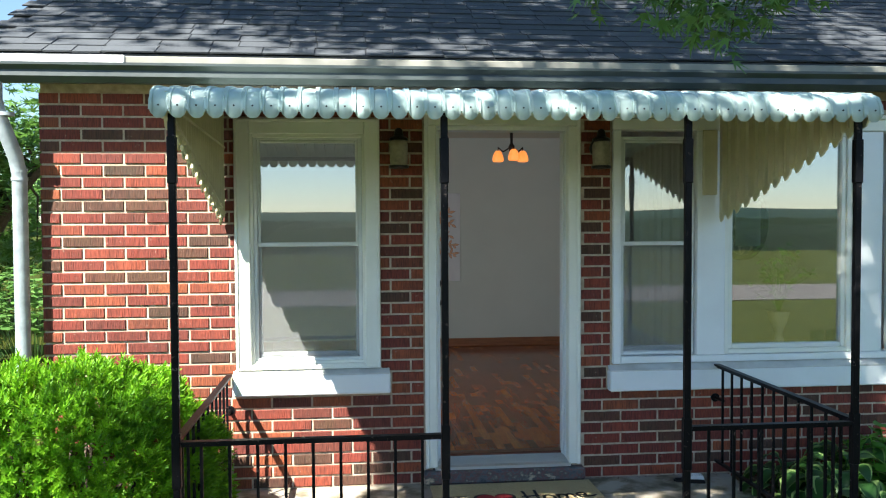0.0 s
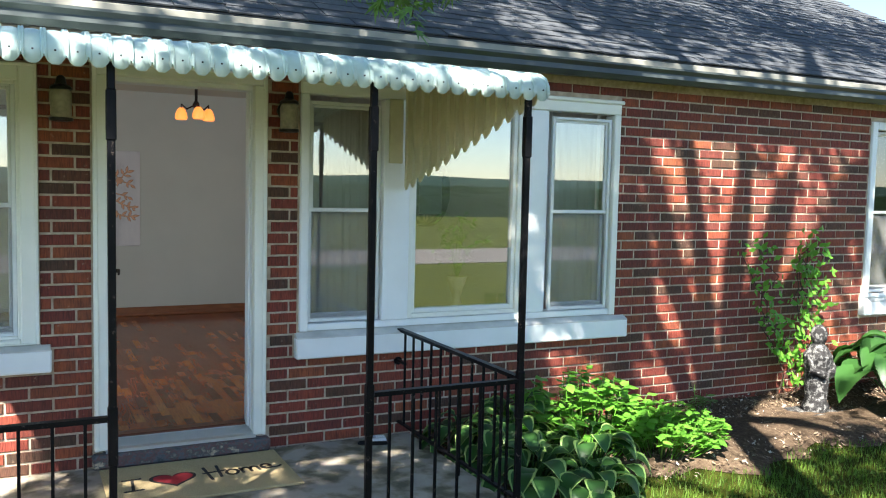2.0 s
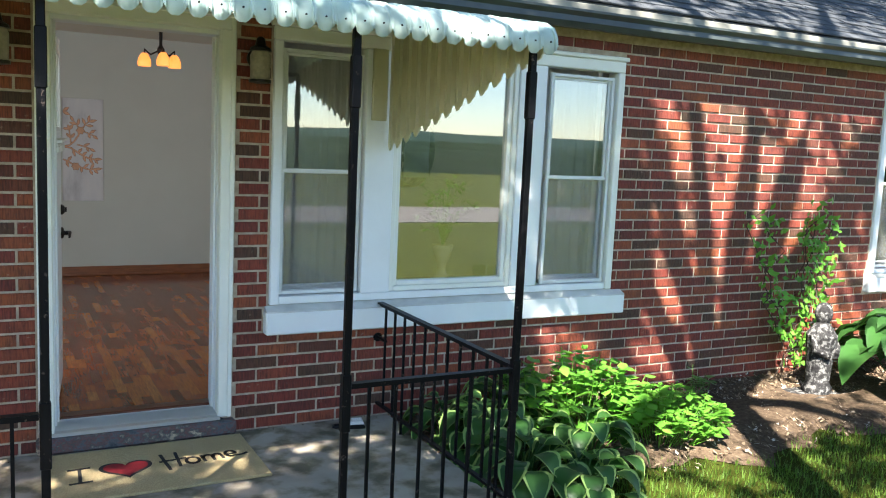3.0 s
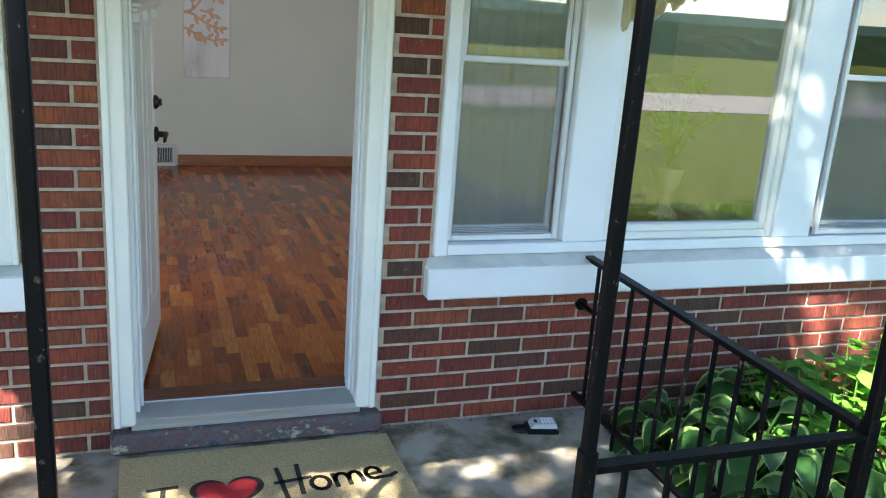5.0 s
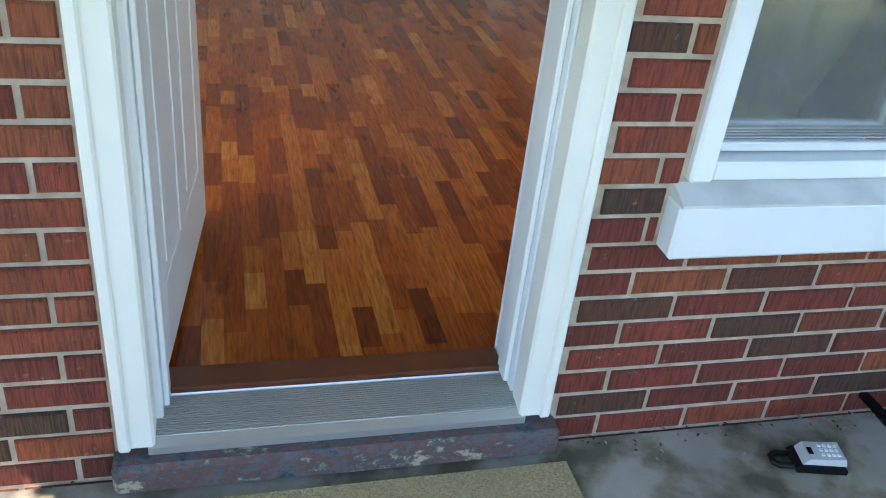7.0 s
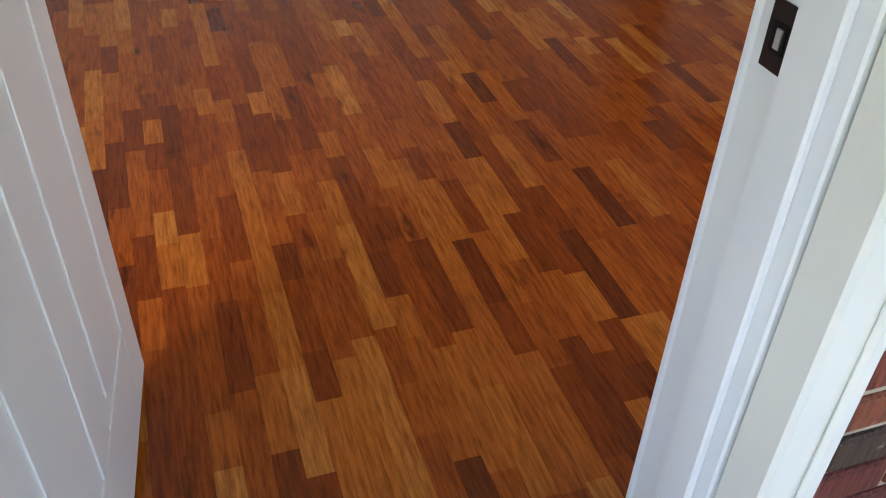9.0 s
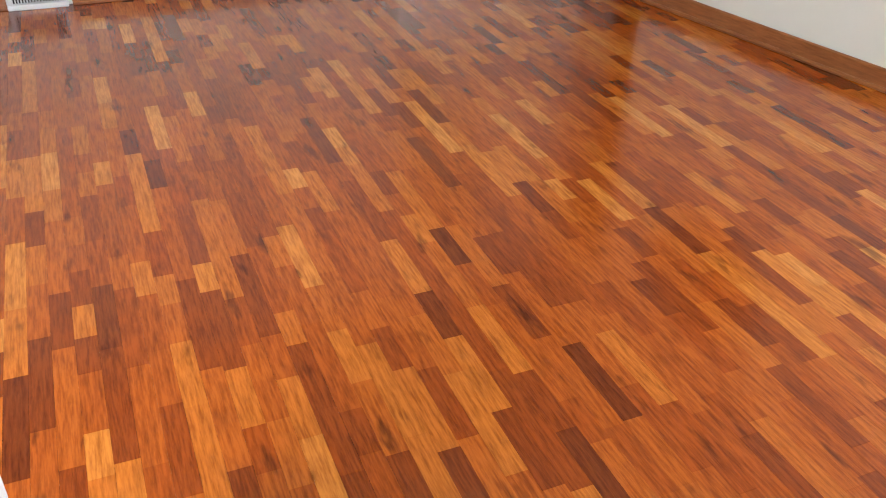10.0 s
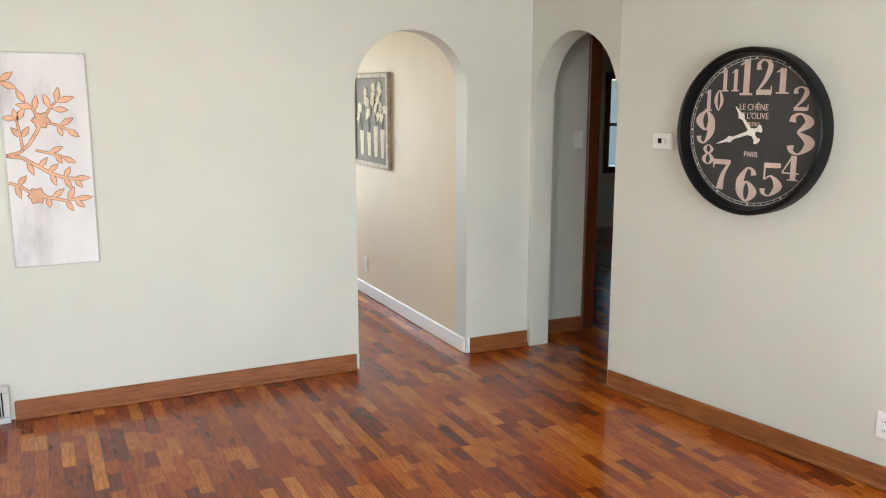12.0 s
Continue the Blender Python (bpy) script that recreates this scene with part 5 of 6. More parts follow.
# ---- plants ----
def yew_bush():
    e = base("yew_bush", (-2.5, -0.82, GZ), label="bright green clipped yew bush beside the porch", category="bush")
    rs = random.Random(11)
    s = Shape()
    for k in range(14):
        a, r = rs.uniform(0, math.tau), rs.uniform(0.1, 0.45)
        s.tube([(0.1 * math.cos(a), 0.1 * math.sin(a), 0), (r * math.cos(a), r * math.sin(a), 0.4), (1.3 * r * math.cos(a), 1.2 * r * math.sin(a), 0.8)], [0.02, 0.012, 0.004], BARK, 5)
    s.make("branches", e)
    def mound(u, v):
        """A point of the clipped, lumpy outside of the bush, and the way out of it."""
        d = Vector((math.cos(u) * math.cos(v), math.sin(u) * math.cos(v), math.sin(v)))
        q = Vector((0.86 * math.copysign(abs(d.x) ** 0.8, d.x), 0.62 * math.copysign(abs(d.y) ** 0.8, d.y), 0.51 + 0.52 * math.copysign(abs(d.z) ** 0.75, d.z)))
        lump = noise.noise(q * 4.2) * 0.11 + noise.noise(q * 9.0) * 0.05
        return q + d * lump, d
    l = Shape()
    for k in range(7600):
        u, v = rs.uniform(0, math.tau), math.asin(rs.uniform(-0.75, 1.0))
        p, d = mound(u, v)
        deep = noise.noise(p * 8.0)
        if deep < -0.1 and rs.random() < 0.55:
            p -= d * rs.uniform(0.08, 0.2)
        p -= d * abs(rs.gauss(0, 0.03))
        d = (d + Vector((rs.gauss(0, 0.3), rs.gauss(0, 0.3), 0.35 + rs.gauss(0, 0.3)))).normalized()
        a = d.cross(Vector((rs.gauss(0, 1), rs.gauss(0, 1), rs.gauss(0, 1)))).normalized()
        b = d.cross(a)
        ln = rs.uniform(0.03, 0.06)
        vs, fs = [], []
        for q in range(18):
            f = q / 17
            t = p + d * ln * f
            w = a * math.cos(q * 2.4) + b * math.sin(q * 2.4)
            sd = d.cross(w) * 0.0046
            tip = t + w * 0.03 * (1 - 0.5 * f) + d * (0.01 + 0.02 * f)
            o = len(vs)
            vs += [t - sd, t + sd, tip + sd * 0.5, tip - sd * 0.5]
            fs.append((o, o + 1, o + 2, o + 3))
        l.add(vs, fs, YEW)
    l.make("needles", e, kind="stuff")


def big_leaf(s, foot, tip, width, m, rim=None, cup=0.25, n=7):
    """A broad leaf on a bent midrib, with an optional pale rim."""
    foot, tip = Vector(foot), Vector(tip)
    d = tip - foot
    side = d.cross(Vector((0, 0, 1))).normalized()
    up = side.cross(d).normalized()
    rows = []
    for k in range(n):
        t = k / (n - 1)
        w = width * (math.sin(math.pi * min(1, t ** 0.75)) ** 0.8 if 0 < t < 1 else 0.02)
        c = foot + d * t + up * (0.22 * d.length * math.sin(math.pi * t) - 0.15 * d.length * t * t)
        rows.append([c + side * w * f + up * cup * w * f * f for f in (-1, -0.78, 0, 0.78, 1)])
    vs = [v for r in rows for v in r]
    inner = [(k * 5 + i, k * 5 + i + 1, k * 5 + i + 6, k * 5 + i + 5) for k in range(n - 1) for i in (1, 2)]
    outer = [(k * 5 + i, k * 5 + i + 1, k * 5 + i + 6, k * 5 + i + 5) for k in range(n - 1) for i in (0, 3)]
    o = len(s.v)
    s.add(vs, inner, m)
    s.f += [tuple(i + o for i in f) for f in outer]
    s.mi += [s.slot(rim or m)] * len(outer)


def hosta(x, y, r, h, count, seed, rim, label, size=0.16):
    rs = random.Random(seed)
    e = base("hosta", (x, y, GZ), label=label, category="hosta", group="hostas along the wall")
    st = Shape()
    for k in range(count):
        a = k * 2.4 + rs.uniform(-0.3, 0.3)
        f = 0.25 + 0.75 * (k + 1) / count
        hh = h * (1.05 - 0.6 * f) + rs.uniform(-0.03, 0.03)
        c = Vector((r * f * 0.62 * math.cos(a), r * f * 0.62 * math.sin(a), hh))
        st.tube([(0.03 * math.cos(a), 0.03 * math.sin(a), 0), (c.x * 0.6, c.y * 0.6, hh * 0.8), c], 0.005, HOSTA, 5)
        s = Shape()
        ln = size * rs.uniform(0.85, 1.25)
        big_leaf(s, c, c + Vector((ln * math.cos(a), ln * math.sin(a), -ln * (0.1 + 0.55 * f))), ln * 0.42, HOSTA, HOSTA_EDGE if rim else HOSTA)
        s.make("leaf", e, smooth=True)
    st.make("stems", e)


def leafy_clump(name, x, y, rx, ry, h, count, seed, mat, label, leaf=0.06, category="plant", z0=GZ):
    """Stems with many small pointed leaves."""
    rs = random.Random(seed)
    e = base(name, (x, y, z0), label=label, category=category)
    st, l = Shape(), Shape()
    for k in range(count):
        a, f = rs.uniform(0, math.tau), rs.random() ** 0.5
        top = Vector((rx * f * math.cos(a), ry * f * math.sin(a), h * (1 - 0.45 * f * f) * rs.uniform(0.6, 1.05)))
        st.tube([(top.x * 0.5, top.y * 0.5, 0), (top.x * 0.85, top.y * 0.85, top.z * 0.6), top], 0.003, mat, 4)
        for q in range(7):
            b = rs.uniform(0, math.tau)
            c = Vector((top.x * 0.85, top.y * 0.85, top.z * 0.6)).lerp(top, rs.random() ** 0.6)
            ln = leaf * rs.uniform(0.7, 1.3)
            t = c + Vector((ln * math.cos(b), ln * math.sin(b), ln * rs.uniform(-0.45, 0.3)))
            n = Vector((-math.sin(b), math.cos(b), 0.2)) * ln * 0.3
            m1, m2 = c.lerp(t, 0.3), c.lerp(t, 0.62)
            l.add([c, m1 + n, m2 + n * 0.8, t, m2 - n * 0.8, m1 - n], [(0, 1, 2, 3), (0, 3, 4, 5)], mat)
    st.make("stems", e, kind="stuff")
    l.make("leaves", e, kind="stuff")


def vine():
    rs = random.Random(21)
    e = base("climbing_vine", (4.82, -0.05, GZ), label="green climbing vine on the brick wall", category="vine")
    st, l = Shape(), Shape()
    for k in range(7):
        pts, p = [], Vector((rs.uniform(-0.12, 0.12), -0.05, 0.1))
        for q in range(12):
            pts.append(p.copy())
            p += Vector((rs.uniform(-0.1, 0.1), 0, rs.uniform(0.07, 0.155)))
            p.y = -0.03 - rs.uniform(0, 0.14)
        st.tube(pts, 0.004, BARK, 5)
        for c in pts[2:]:
            for q in range(7):
                b = rs.uniform(0, math.tau)
                o = c + Vector((rs.gauss(0, 0.05), rs.uniform(-0.1, 0.01), rs.gauss(0, 0.06)))
                ln = rs.uniform(0.035, 0.075)
                t = o + Vector((ln * math.cos(b), -ln * 0.5, ln * math.sin(b)))
                n = Vector((-math.sin(b), 0.2, math.cos(b))) * ln * 0.33
                m = o.lerp(t, 0.45)
                l.add([o, m + n, t, m - n], [(0, 1, 2, 3)], LIME)
    st.make("stems", e)
    l.make("leaves", e, kind="stuff")


def garden_figure():
    e = base("garden_statue", (4.92, -0.36, GZ), label="small weathered stone garden ornament on a slab", category="statue")
    s = Shape()
    s.box(-0.2, 0.16, -0.14, 0.16, 0.0, 0.05, STONE, 0.012)
    s.make("slab", e)
    s = Shape()
    s.lathe([(0.1, 0.05), (0.11, 0.09), (0.085, 0.14), (0.095, 0.28), (0.1, 0.4), (0.115, 0.5), (0.07, 0.57), (0.045, 0.6), (0.06, 0.63), (0.066, 0.68), (0.05, 0.73), (0.02, 0.75)], STONE, (0, 0, 0), 14)
    s.tube([(-0.09, 0, 0.52), (-0.12, -0.05, 0.4), (-0.03, -0.11, 0.36)], 0.03, STONE)
    s.tube([(0.09, 0, 0.52), (0.12, -0.05, 0.4), (0.03, -0.11, 0.36)], 0.03, STONE)
    ob = s.make("figure", e, smooth=True)


def garden_bed():
    s = Shape()
    rs = random.Random(2)
    n = 40
    vs = []
    for i in range(n + 1):
        x = 1.46 + 7.1 * i / n
        w = 1.1 + 0.12 * math.sin(i * 0.7) + 0.1 * math.sin(i * 1.9)
        for j in range(9):
            f = j / 8
            vs.append((x, -w * f, GZ + 0.006 + (0.035 * math.sin(math.pi * f) + 0.02 * rs.random()) * (f < 1) + 0.1 * max(0, 1 - f * 4) ** 2))
    s.add(vs, [(i * 9 + j, (i + 1) * 9 + j, (i + 1) * 9 + j + 1, i * 9 + j + 1) for i in range(n) for j in range(8)], MULCH)
    s.make("garden_bed", smooth=True, label="bare brown mulch bed along the wall", category="garden bed", kind="structure")
    c = Shape()
    for k in range(9000):
        x, y = rs.uniform(1.5, 7.5), -abs(rs.gauss(0.0, 0.55))
        if y < -1.2:
            continue
        z = GZ + 0.035 + 0.1 * max(0, 1 + y * 4 / 1.1) ** 2
        a, l, w = rs.uniform(0, math.pi), rs.uniform(0.008, 0.032), rs.uniform(0.004, 0.012)
        ca, sa = math.cos(a), math.sin(a)
        c.add([(x + l * ca, y + l * sa, z + rs.uniform(0, 0.02)), (x - w * sa, y + w * ca, z + 0.008), (x - l * ca, y - l * sa, z), (x + w * sa, y - w * ca, z + 0.004)], [(0, 1, 2, 3)], CHIP)
    c.make("mulch_chips", label="loose brown bark chips and stones", category="mulch", kind="stuff")
    g = Shape()
    for k in range(42000):
        x, y = rs.uniform(1.5, 8.0), rs.uniform(-4.2, -0.85)
        if y > -1.0 - 0.12 * math.sin((x - 1.46) * 4) - 0.25 * rs.random():
            continue
        a, h, ln = rs.uniform(0, math.tau), rs.uniform(0.02, 0.065), rs.uniform(0, 0.03)
        wx, wy = 0.004 * math.cos(a), 0.004 * math.sin(a)
        g.add([(x - wx, y - wy, GZ), (x + wx, y + wy, GZ), (x + ln * math.sin(a), y - ln * math.cos(a), GZ + h)], [(0, 1, 2)], GRASS)
    g.make("grass_blades", label="mown green grass blades", category="grass", kind="stuff")


def tree(name, x, y, trunk_h, r0, crown, blobs, leaves, seed, label, leaf=0.1):
    """Tapered trunk, limbs and a loose crown of pointed leaves around crown points."""
    rs = random.Random(seed)
    e = base(name, (x, y, GZ), label=label, category="tree")
    t = Shape()
    fork = Vector((0, 0, trunk_h))
    t.tube([(0, 0, -0.05), (0.02, 0, 0.3), (0.03, 0.02, trunk_h * 0.6), fork], [r0 * 1.5, r0 * 1.05, r0 * 0.85, r0 * 0.75], BARK, 12)
    t.make("trunk", e, smooth=True)
    l, g = Shape(), Shape()
    cs = []
    for k in range(blobs):
        a, f = rs.uniform(0, math.tau), rs.random() ** 0.6
        cs.append(Vector((crown[0] + crown[3] * f * math.cos(a), crown[1] + crown[4] * f * math.sin(a), crown[2] + crown[5] * rs.uniform(-1, 1) * (1 - 0.5 * f))))
    mains = []
    for k in range(5):
        c = crown
        a = k * 2.2
        end = Vector((c[0] + 0.6 * c[3] * math.cos(a), c[1] + 0.6 * c[4] * math.sin(a), c[2]))
        bow = Vector((rs.uniform(-0.3, 0.3), rs.uniform(-0.3, 0.3), 0.5))
        m = [fork - Vector((0, 0, 0.1))] + [fork.lerp(end, f) + bow * math.sin(math.pi * f) for f in (0.25, 0.5, 0.7, 0.85, 1.0)]
        g.tube(m, [r0 * f for f in (0.62, 0.5, 0.4, 0.3, 0.22, 0.12)], BARK, 9)
        mains.append(m)
    for k, c in enumerate(cs):
        start = min((p for m in mains for p in m[2:]), key=lambda p: (p - c).length)
        mid = start.lerp(c, 0.5) + Vector((rs.uniform(-0.15, 0.15), rs.uniform(-0.15, 0.15), rs.uniform(0.05, 0.25)))
        g.tube([start, mid, c], [r0 * 0.16, r0 * 0.1, 0.008], BARK, 6)
        for q in range(leaves // blobs):
            p = c + Vector((rs.gauss(0, 0.34), rs.gauss(0, 0.34), rs.gauss(0, 0.22)))
            put_leaf(l, p, leaf * rs.uniform(0.7, 1.3), rs)
    g.make("limbs", e, smooth=True)
    l.make("leaves", e, kind="stuff")
    return e


def front_maple():
    """A tall maple: bare trunk, a fan of limbs from one fork, and a wide crown with a gap towards the sun at two places."""
    rs = random.Random(8)
    o = Vector((1.72, -4.0, GZ))
    e = base("maple_tree", o, label="tall leafy maple tree in the front yard", category="tree")
    t = Shape()
    fork = Vector((1.33, -3.42, 5.2)) - o
    t.tube([(0, 0, -0.05), (0.0, 0.01, 0.3), (-0.1, 0.15, 2.6), fork], [0.25, 0.18, 0.15, 0.13], BARK, 12)
    t.make("trunk", e, smooth=True)
    g, l = Shape(), Shape()
    mains = []
    for tx, r in ((0.3, 0.12), (0.93, 0.085), (1.42, 0.11), (2.12, 0.12), (2.85, 0.14)):
        end = Vector((tx, -3.42 + rs.uniform(-0.2, 0.2), 7.7)) - o
        m = [fork - Vector((0, 0, 0.1))] + [fork.lerp(end, f) + Vector((rs.uniform(-0.05, 0.05), 0, 0)) for f in (0.3, 0.55, 0.8, 1.0)]
        m.append(end + Vector((end.x * 1.6, rs.uniform(-1.4, 0.6), 1.2)))
        g.tube(m, [r, r, r * 0.9, r * 0.8, r * 0.7, r * 0.25], BARK, 9)
        mains.append(m)
    for end in ((-3.2, -5.0, 6.3), (-4.6, -7.6, 7.6), (0.4, -7.4, 7.8), (-2.4, -3.2, 8.6)):
        end = Vector(end) - o
        m = [fork - Vector((0, 0, 0.2))] + [fork.lerp(end, f) + Vector((0, 0, 0.5 * math.sin(math.pi * f))) for f in (0.25, 0.5, 0.75, 1.0)]
        g.tube(m, [0.1, 0.085, 0.07, 0.05, 0.02], BARK, 8)
        mains.append(m)
    # parts of the crown by the ground, porch and roof that they overhang towards the sun
    shade = [(-1.6, 8.0, 0.0, 3.4, 2.9, 8.0, 9.8, 86), (-3.2, 2.5, -0.2, 3.4, 2.9, 7.6, 9.4, 44), (1.4, 6.6, -4.2, -0.8, GZ, 7.0, 9.2, 50), (-1.7, 1.5, -1.7, -0.3, 0.0, 5.6, 7.0, 27), (0.3, 1.6, -1.5, -0.5, 0.0, 5.6, 6.8, 12), (1.3, 3.3, -0.1, 0.0, 1.1, 6.4, 8.0, 12),
             (-1.7, 1.5, -1.6, -0.2, 2.2, 6.6, 8.6, 14), (-2.2, 2.2, -5.4, -2.0, GZ, 7.0, 9.0, 26), (2.9, 6.8, -0.2, 0.0, 1.2, 6.6, 8.6, 12), (3.0, 9.0, 0.0, 4.2, 3.4, 8.0, 9.8, 46)]
    for x0, x1, y0, y1, z, h0, h1, count in shade:
        for k in range(count):
            h = rs.uniform(h0, h1)
            c = Vector((rs.uniform(x0, x1), rs.uniform(y0, y1), z)) - SUN * ((h - z) / -SUN.z) - o
            start = min((p for m in mains for p in m[2:]), key=lambda p: (p - c).length)
            mid = start.lerp(c, 0.5) + Vector((rs.uniform(-0.2, 0.2), rs.uniform(-0.2, 0.2), rs.uniform(0.1, 0.3)))
            g.tube([start, mid, c], [0.028, 0.016, 0.006], BARK, 5)
            for q in range(80):
                p = c + Vector((rs.gauss(0, 0.36), rs.gauss(0, 0.36), rs.gauss(0, 0.22)))
                w = p + o
                d = w.y / SUN.y
                wx, wz = w.x - SUN.x * d, w.z - SUN.z * d
                wx, wz = wx + rs.gauss(0, 0.05), wz + rs.gauss(0, 0.05)
                open_west = -3.4 < wx < -0.75 and -0.7 < wz < 2.3
                open_east = 3.45 < wx < 5.1 and 0.1 < wz < 1.95 and rs.random() < 0.86
                if not (open_west or open_east):
                    put_leaf(l, p, 0.165 * rs.uniform(0.7, 1.3), rs)
    pts = [Vector(p) - o for p in ((1.2, -3.3, 4.9), (0.9, -3.1, 4.2), (0.45, -2.75, 3.3))]
    g.tube([fork - Vector((0, 0, 0.4)), *pts], [0.035, 0.025, 0.015, 0.006], BARK, 6)
    g.make("limbs", e, smooth=True)
    l.make("leaves", e, kind="stuff")
    return e


def put_leaf(l, p, ln, rs, droop=0.0):
    """A five-pointed, deeply cut leaf."""
    d = Vector((rs.gauss(0, 1), rs.gauss(0, 1), rs.gauss(-droop, 0.6))).normalized()
    a = d.cross(Vector((rs.gauss(0, 0.4), rs.gauss(0, 0.4), 1))).normalized()
    vs = [p]
    for ang, r in ((-75, 0.55), (-55, 0.22), (-38, 0.85), (-18, 0.3), (0, 1.0), (18, 0.3), (38, 0.85), (55, 0.22), (75, 0.55)):
        c, s = math.cos(radians(ang)), math.sin(radians(ang))
        vs.append(p + (d * c + a * s) * ln * r)
    l.add(vs, [(0, 1, 2), (0, 2, 3, 4), (0, 4, 5, 6), (0, 6, 7, 8), (0, 8, 9)], MAPLE)


def hanging_branch(e):
    """The low leafy spray of the front tree that dips before the eave."""
    rs = random.Random(31)
    l, g = Shape(), Shape()
    o = Vector(e.location)
    tips = [(-0.17, -2.5, 2.36), (0.05, -2.45, 2.4), (0.2, -2.52, 2.26), (0.3, -2.55, 2.2), (0.4, -2.6, 2.3), (0.54, -2.66, 2.36), (0.15, -2.4, 2.32), (0.46, -2.5, 2.4)]
    root = Vector((0.45, -2.75, 3.3))
    for tip in tips:
        tip = Vector(tip)
        pts = [root, root.lerp(tip, 0.5) + Vector((rs.uniform(-0.05, 0.05), 0, 0.12)), tip]
        g.tube([p - o for p in pts], [0.006, 0.004, 0.002], BARK, 5)
        for q in range(85):
            f = rs.random() ** 0.5
            p = pts[1].lerp(tip, f) + Vector((rs.gauss(0, 0.035), rs.gauss(0, 0.035), rs.gauss(-0.01, 0.03)))
            put_leaf(l, p - o, rs.uniform(0.05, 0.085), rs, 0.9)
    g.make("twigs", e)
    l.make("hanging_leaves", e, kind="stuff")


yew_bush()
hosta(1.86, -0.62, 0.46, 0.42, 34, 1, True, "hosta with dark green leaves and pale rims")
hosta(1.75, -1.1, 0.40, 0.32, 26, 2, True, "hosta with dark green leaves and pale rims")
hosta(2.25, -0.95, 0.42, 0.36, 26, 3, True, "hosta with dark green leaves and pale rims")
hosta(2.08, -0.38, 0.4, 0.46, 26, 14, True, "hosta with dark green leaves and pale rims")
hosta(1.66, -0.42, 0.34, 0.36, 22, 15, True, "hosta with dark green leaves and pale rims", 0.14)
hosta(2.0, -1.32, 0.36, 0.28, 22, 16, True, "hosta with dark green leaves and pale rims")
hosta(5.7, -0.6, 0.7, 0.72, 48, 4, False, "large blue-green hosta with broad leaves", 0.3)
leafy_clump("leafy_perennial", 2.45, -0.55, 0.62, 0.4, 0.62, 130, 5, LIME, "bright green leafy perennial by the wall", 0.085)
leafy_clump("leafy_groundcover", 3.05, -0.68, 0.5, 0.38, 0.38, 170, 6, LIME, "low bright green bushy plant in the bed", 0.06)
leafy_clump("young_shrub", 3.75, -0.28, 0.1, 0.1, 0.4, 8, 7, MAPLE, "thin reddish young shrub in the bed", 0.06)
vine()
garden_figure()
garden_bed()
maple = front_maple()
hanging_branch(maple)
tree("background_tree", -7.0, 9.5, 1.5, 0.2, (0, 0, 2.8, 2.4, 2.0, 2.3), 30, 5200, 9, "dense green tree behind the house", 0.2)
tree("background_tree", -8.2, 14, 1.2, 0.18, (0, 0, 2.4, 2.2, 2.0, 2.0), 26, 4200, 10, "dense green tree behind the house", 0.2)
leafy_clump("background_shrub", -5.2, 6.5, 1.3, 0.9, 1.3, 160, 12, MAPLE, "dark green shrub beside the house", 0.14, "shrub")


# ---- pieces of the walls, roof and floor ----
def bevel_piece(name, lx, ly, lz, m, b):
    s = Shape()
    x, z = lx / 2, lz / 2
    s.add([(-x, 0, -z), (x, 0, -z), (x, 0, z), (-x, 0, z), (-x + b, -b, -z + b), (x - b, -b, -z + b), (x - b, -b, z - b), (-x + b, -b, z - b), (-x, ly, -z), (x, ly, -z), (x, ly, z), (-x, ly, z)],
          [(4, 5, 6, 7), (0, 1, 5, 4), (1, 2, 6, 5), (2, 3, 7, 6), (3, 0, 4, 7), (8, 9, 1, 0), (9, 10, 2, 1), (10, 11, 3, 2), (11, 8, 0, 3)], m)
    return s


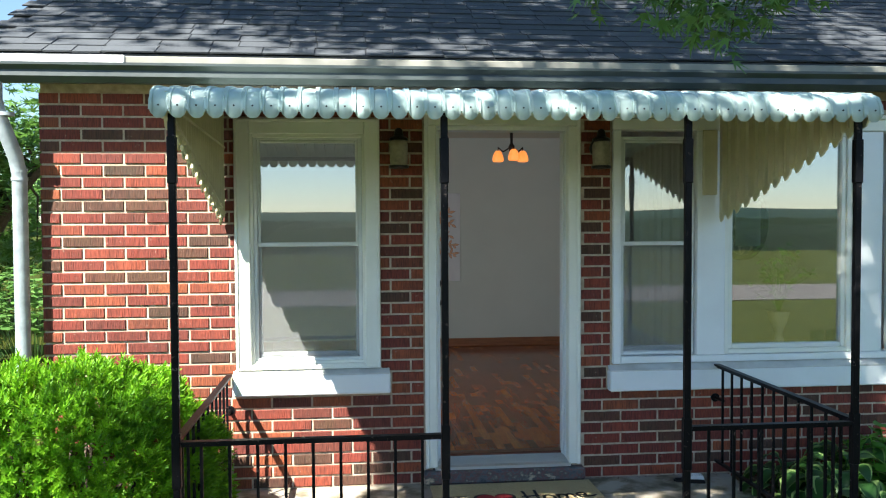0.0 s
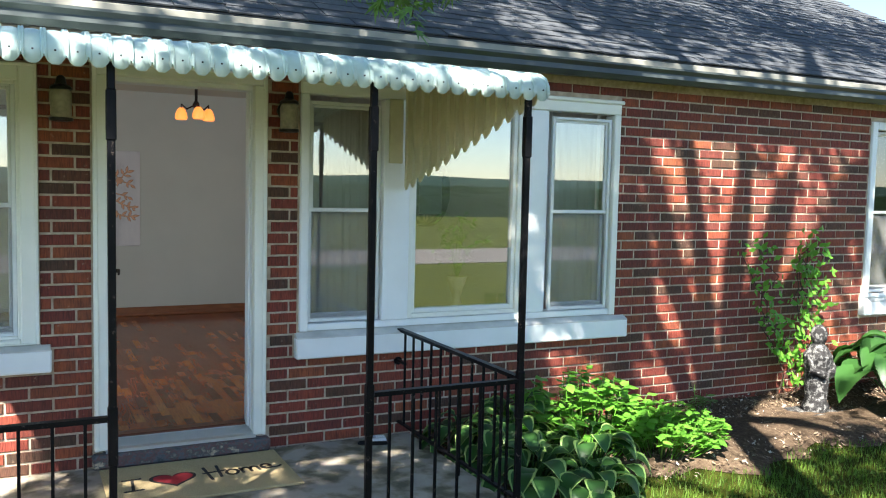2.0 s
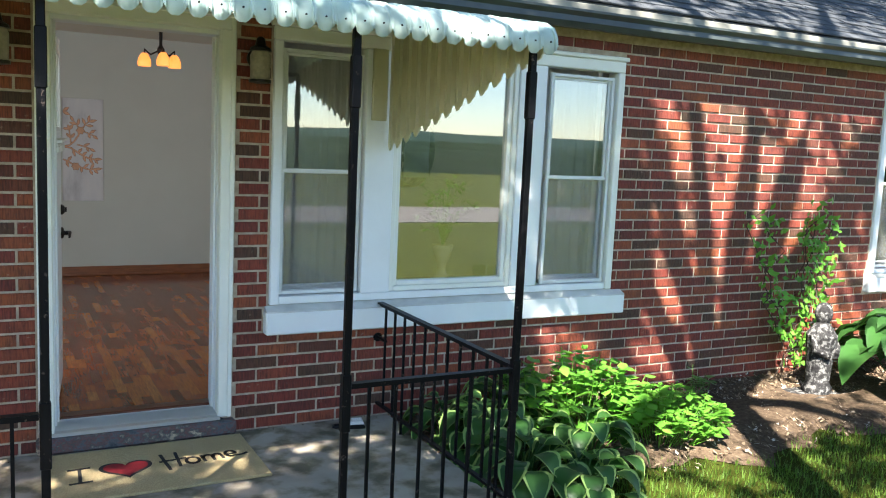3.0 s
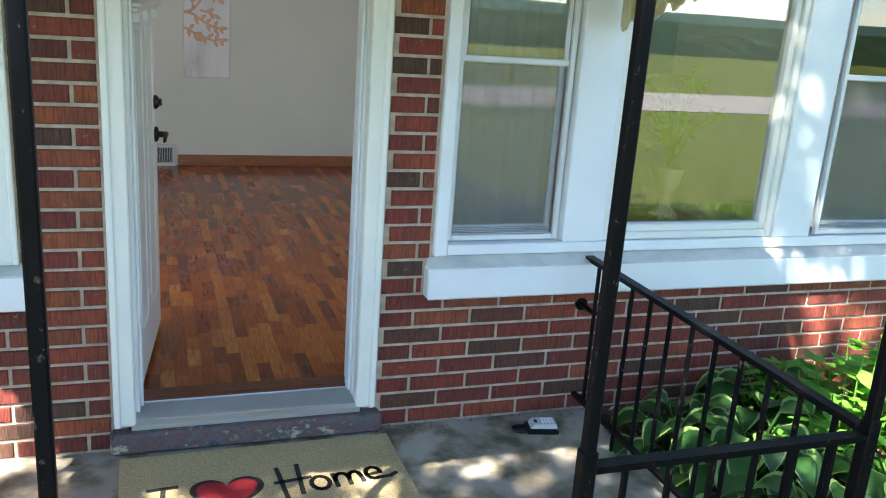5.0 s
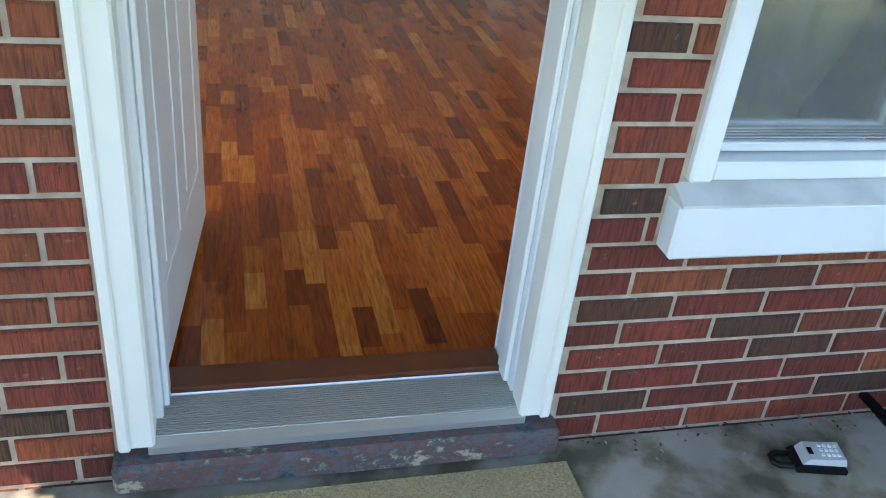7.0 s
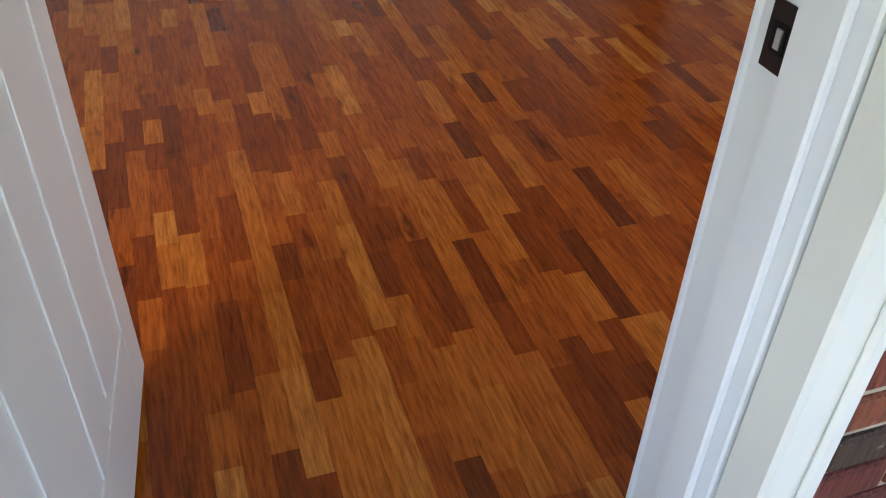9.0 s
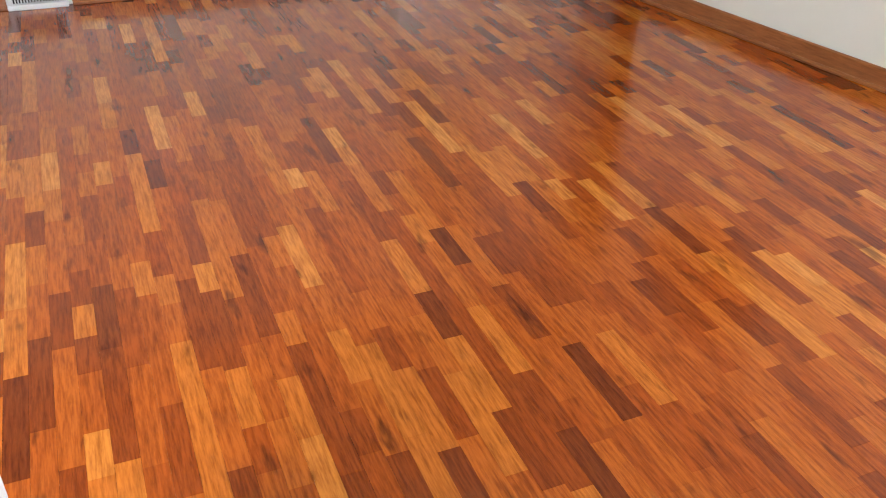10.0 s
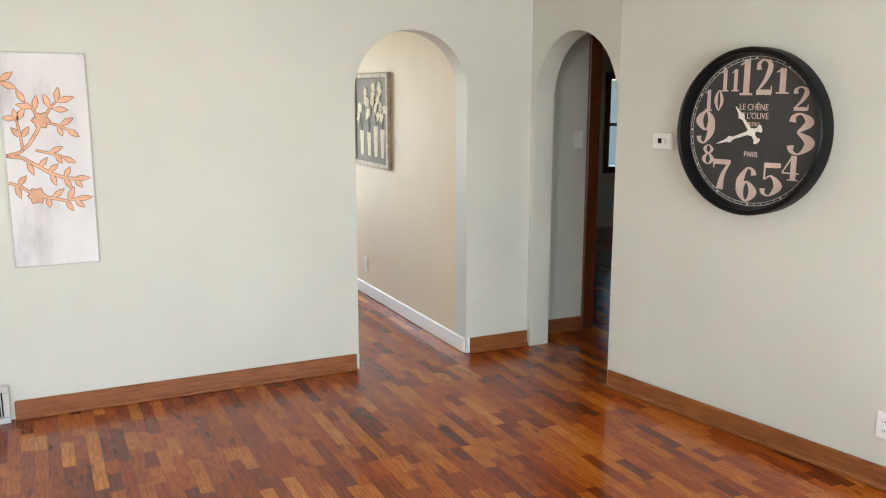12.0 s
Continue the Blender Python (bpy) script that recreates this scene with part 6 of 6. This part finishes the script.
def bricks():
    COURSE, PITCH, JOINT = 0.0708, 0.243, 0.0125
    rs = random.Random(77)
    holes = [(-1.65, -0.775, 0.575, 2.262), (-0.507, 0.487, -0.3, 2.312), (0.68, 3.135, 0.55, 2.31), (5.86, 6.81, 0.58, 2.31)]
    sills = [(-1.675, -0.71, 0.57, 0.72), (0.655, 3.228, 0.545, 0.70), (5.83, 6.85, 0.575, 0.73)]
    cuts = holes + sills
    near, cache, stuff = 0, {}, Shape()
    for row in range(-3, 35):
        z0 = row * COURSE + 0.004
        z1 = z0 + COURSE - JOINT
        if z1 > 2.455:
            continue
        x = WEST - (PITCH / 2 if row % 2 else 0)
        while x < EAST:
            a, b = max(x, WEST), x + PITCH - JOINT
            x += PITCH
            spans = [(a, b)]
            for h in cuts:
                if z1 > h[2] + 0.02 and z0 < h[3] - 0.012:
                    out = []
                    for p, q in spans:
                        if q <= h[0] or p >= h[1]:
                            out.append((p, q))
                        else:
                            if p < h[0]:
                                out.append((p, h[0] - 0.004))
                            if q > h[1]:
                                out.append((h[1] + 0.004, q))
                    spans = out
            for p, q in spans:
                if q - p < 0.008:
                    continue
                y = rs.uniform(-0.004, 0.001)
                if -0.85 < p < 1.75 and 0 <= z0 < 1.42 and near < 300:
                    near += 1
                    key = round(q - p, 2)
                    if key not in cache:
                        ob = bevel_piece("brick", q - p, 0.03, z1 - z0, BRICK, 0.004).make("brick", wall_front)
                        cache[key] = ob.data
                    else:
                        ob = new("brick", cache[key])
                        ob.parent = wall_front
                    ob.location = ((p + q) / 2, y, (z0 + z1) / 2)
                else:
                    s = bevel_piece("brick", q - p, 0.03, z1 - z0, BRICK, 0.004)
                    stuff.add([(vx + (p + q) / 2, vy + y, vz + (z0 + z1) / 2) for vx, vy, vz in s.v], s.f, BRICK)
        # end wall
    for row in range(-3, 35):
        z0 = row * COURSE + 0.004
        k = 0.12 if row % 2 == 0 else 0.0
        stuff.box(WEST, WEST + 0.02, 0.03, 0.03 + 0.1, z0, z0 + COURSE - JOINT, BRICK) if z0 < 2.4 else None
    stuff.make("bricks", wall_front, kind="stuff")


def shingles():
    rs = random.Random(78)
    stuff, data, near = Shape(), {}, 0
    n = math.hypot(1, SLOPE)
    for row in range(36):
        u0 = row * 0.135
        x = WEST - 0.36 + (0.15 if row % 2 else 0)
        while x < EAST + 0.3:
            wd = 0.3 if rs.random() < 0.7 else 0.16
            z = 0.004 + rs.choice((0.0, 0.003, 0.005))
            vs = [(0, -0.012, 0.0), (wd - 0.006, -0.012, 0.0), (wd - 0.006, 0.15, -0.004), (0, 0.15, -0.004)]
            vs = vs + [(a, b, h + 0.009) for a, b, h in vs[:2]] + [(a, b, h + 0.006) for a, b, h in vs[2:]]
            fs = [(4, 5, 6, 7), (0, 1, 5, 4), (1, 2, 6, 5), (3, 0, 4, 7)]
            tilt = lambda a, b, h: (a, (b - h * SLOPE) / n, (b * SLOPE + h) / n)
            at = (x, EAVE_Y + u0 / n - 0.0, EAVE_Z + u0 * SLOPE / n + z)
            if row < 9 and -2.2 < x < 4.2 and near < 280:
                near += 1
                if wd not in data:
                    s = Shape().add([tilt(*v) for v in vs], fs, SHINGLE)
                    ob = s.make("shingle", roof)
                    data[wd] = ob.data
                else:
                    ob = new("shingle", data[wd])
                    ob.parent = roof
                ob.location = at
            else:
                stuff.add([tuple(p + q for p, q in zip(tilt(*v), at)) for v in vs], fs, SHINGLE)
            x += wd
    stuff.make("shingles", roof, kind="stuff")


def floor_strips():
    rs = random.Random(79)
    W = 0.057
    stuff, data, near = Shape(), {}, 0
    x = -2.5
    k = 0
    while x < 5.6:
        y = 0.196 + rs.uniform(-0.2, 0.0)
        end = 8.75
        while y < end:
            ln = rs.choice((0.15, 0.18, 0.22, 0.26, 0.3, 0.36, 0.42))
            a, b = max(y, 0.196), min(y + ln, end)
            y += ln
            if b - a < 0.01:
                continue
            z = FZ + rs.uniform(-0.0002, 0.0001)
            w, g = W - 0.0001, 0.00005
            vs = [(0, 0, -0.012), (w, 0, -0.012), (w, b - a - 2 * g, -0.012), (0, b - a - 2 * g, -0.012)]
            c = 0.00015
            vs += [(c, c, 0), (w - c, c, 0), (w - c, b - a - 2 * g - c, 0), (c, b - a - 2 * g - c, 0)]
            fs = [(4, 5, 6, 7), (0, 1, 5, 4), (1, 2, 6, 5), (2, 3, 7, 6), (3, 0, 4, 7)]
            if -0.35 < x < 1.5 and 0.15 < a < 2.1 and near < 300:
                near += 1
                key = round(b - a, 3)
                if key not in data:
                    ob = Shape().add(vs, fs, OAK).make("floor_strip", floor)
                    data[key] = ob.data
                else:
                    ob = new("floor_strip", data[key])
                    ob.parent = floor
                ob.location = (x, a + g, z)
            else:
                stuff.add([(p + x, q + a + g, r + z) for p, q, r in vs], fs, OAK)
        x += W
    stuff.make("floor_strips", floor, kind="stuff")


bricks()
shingles()
floor_strips()
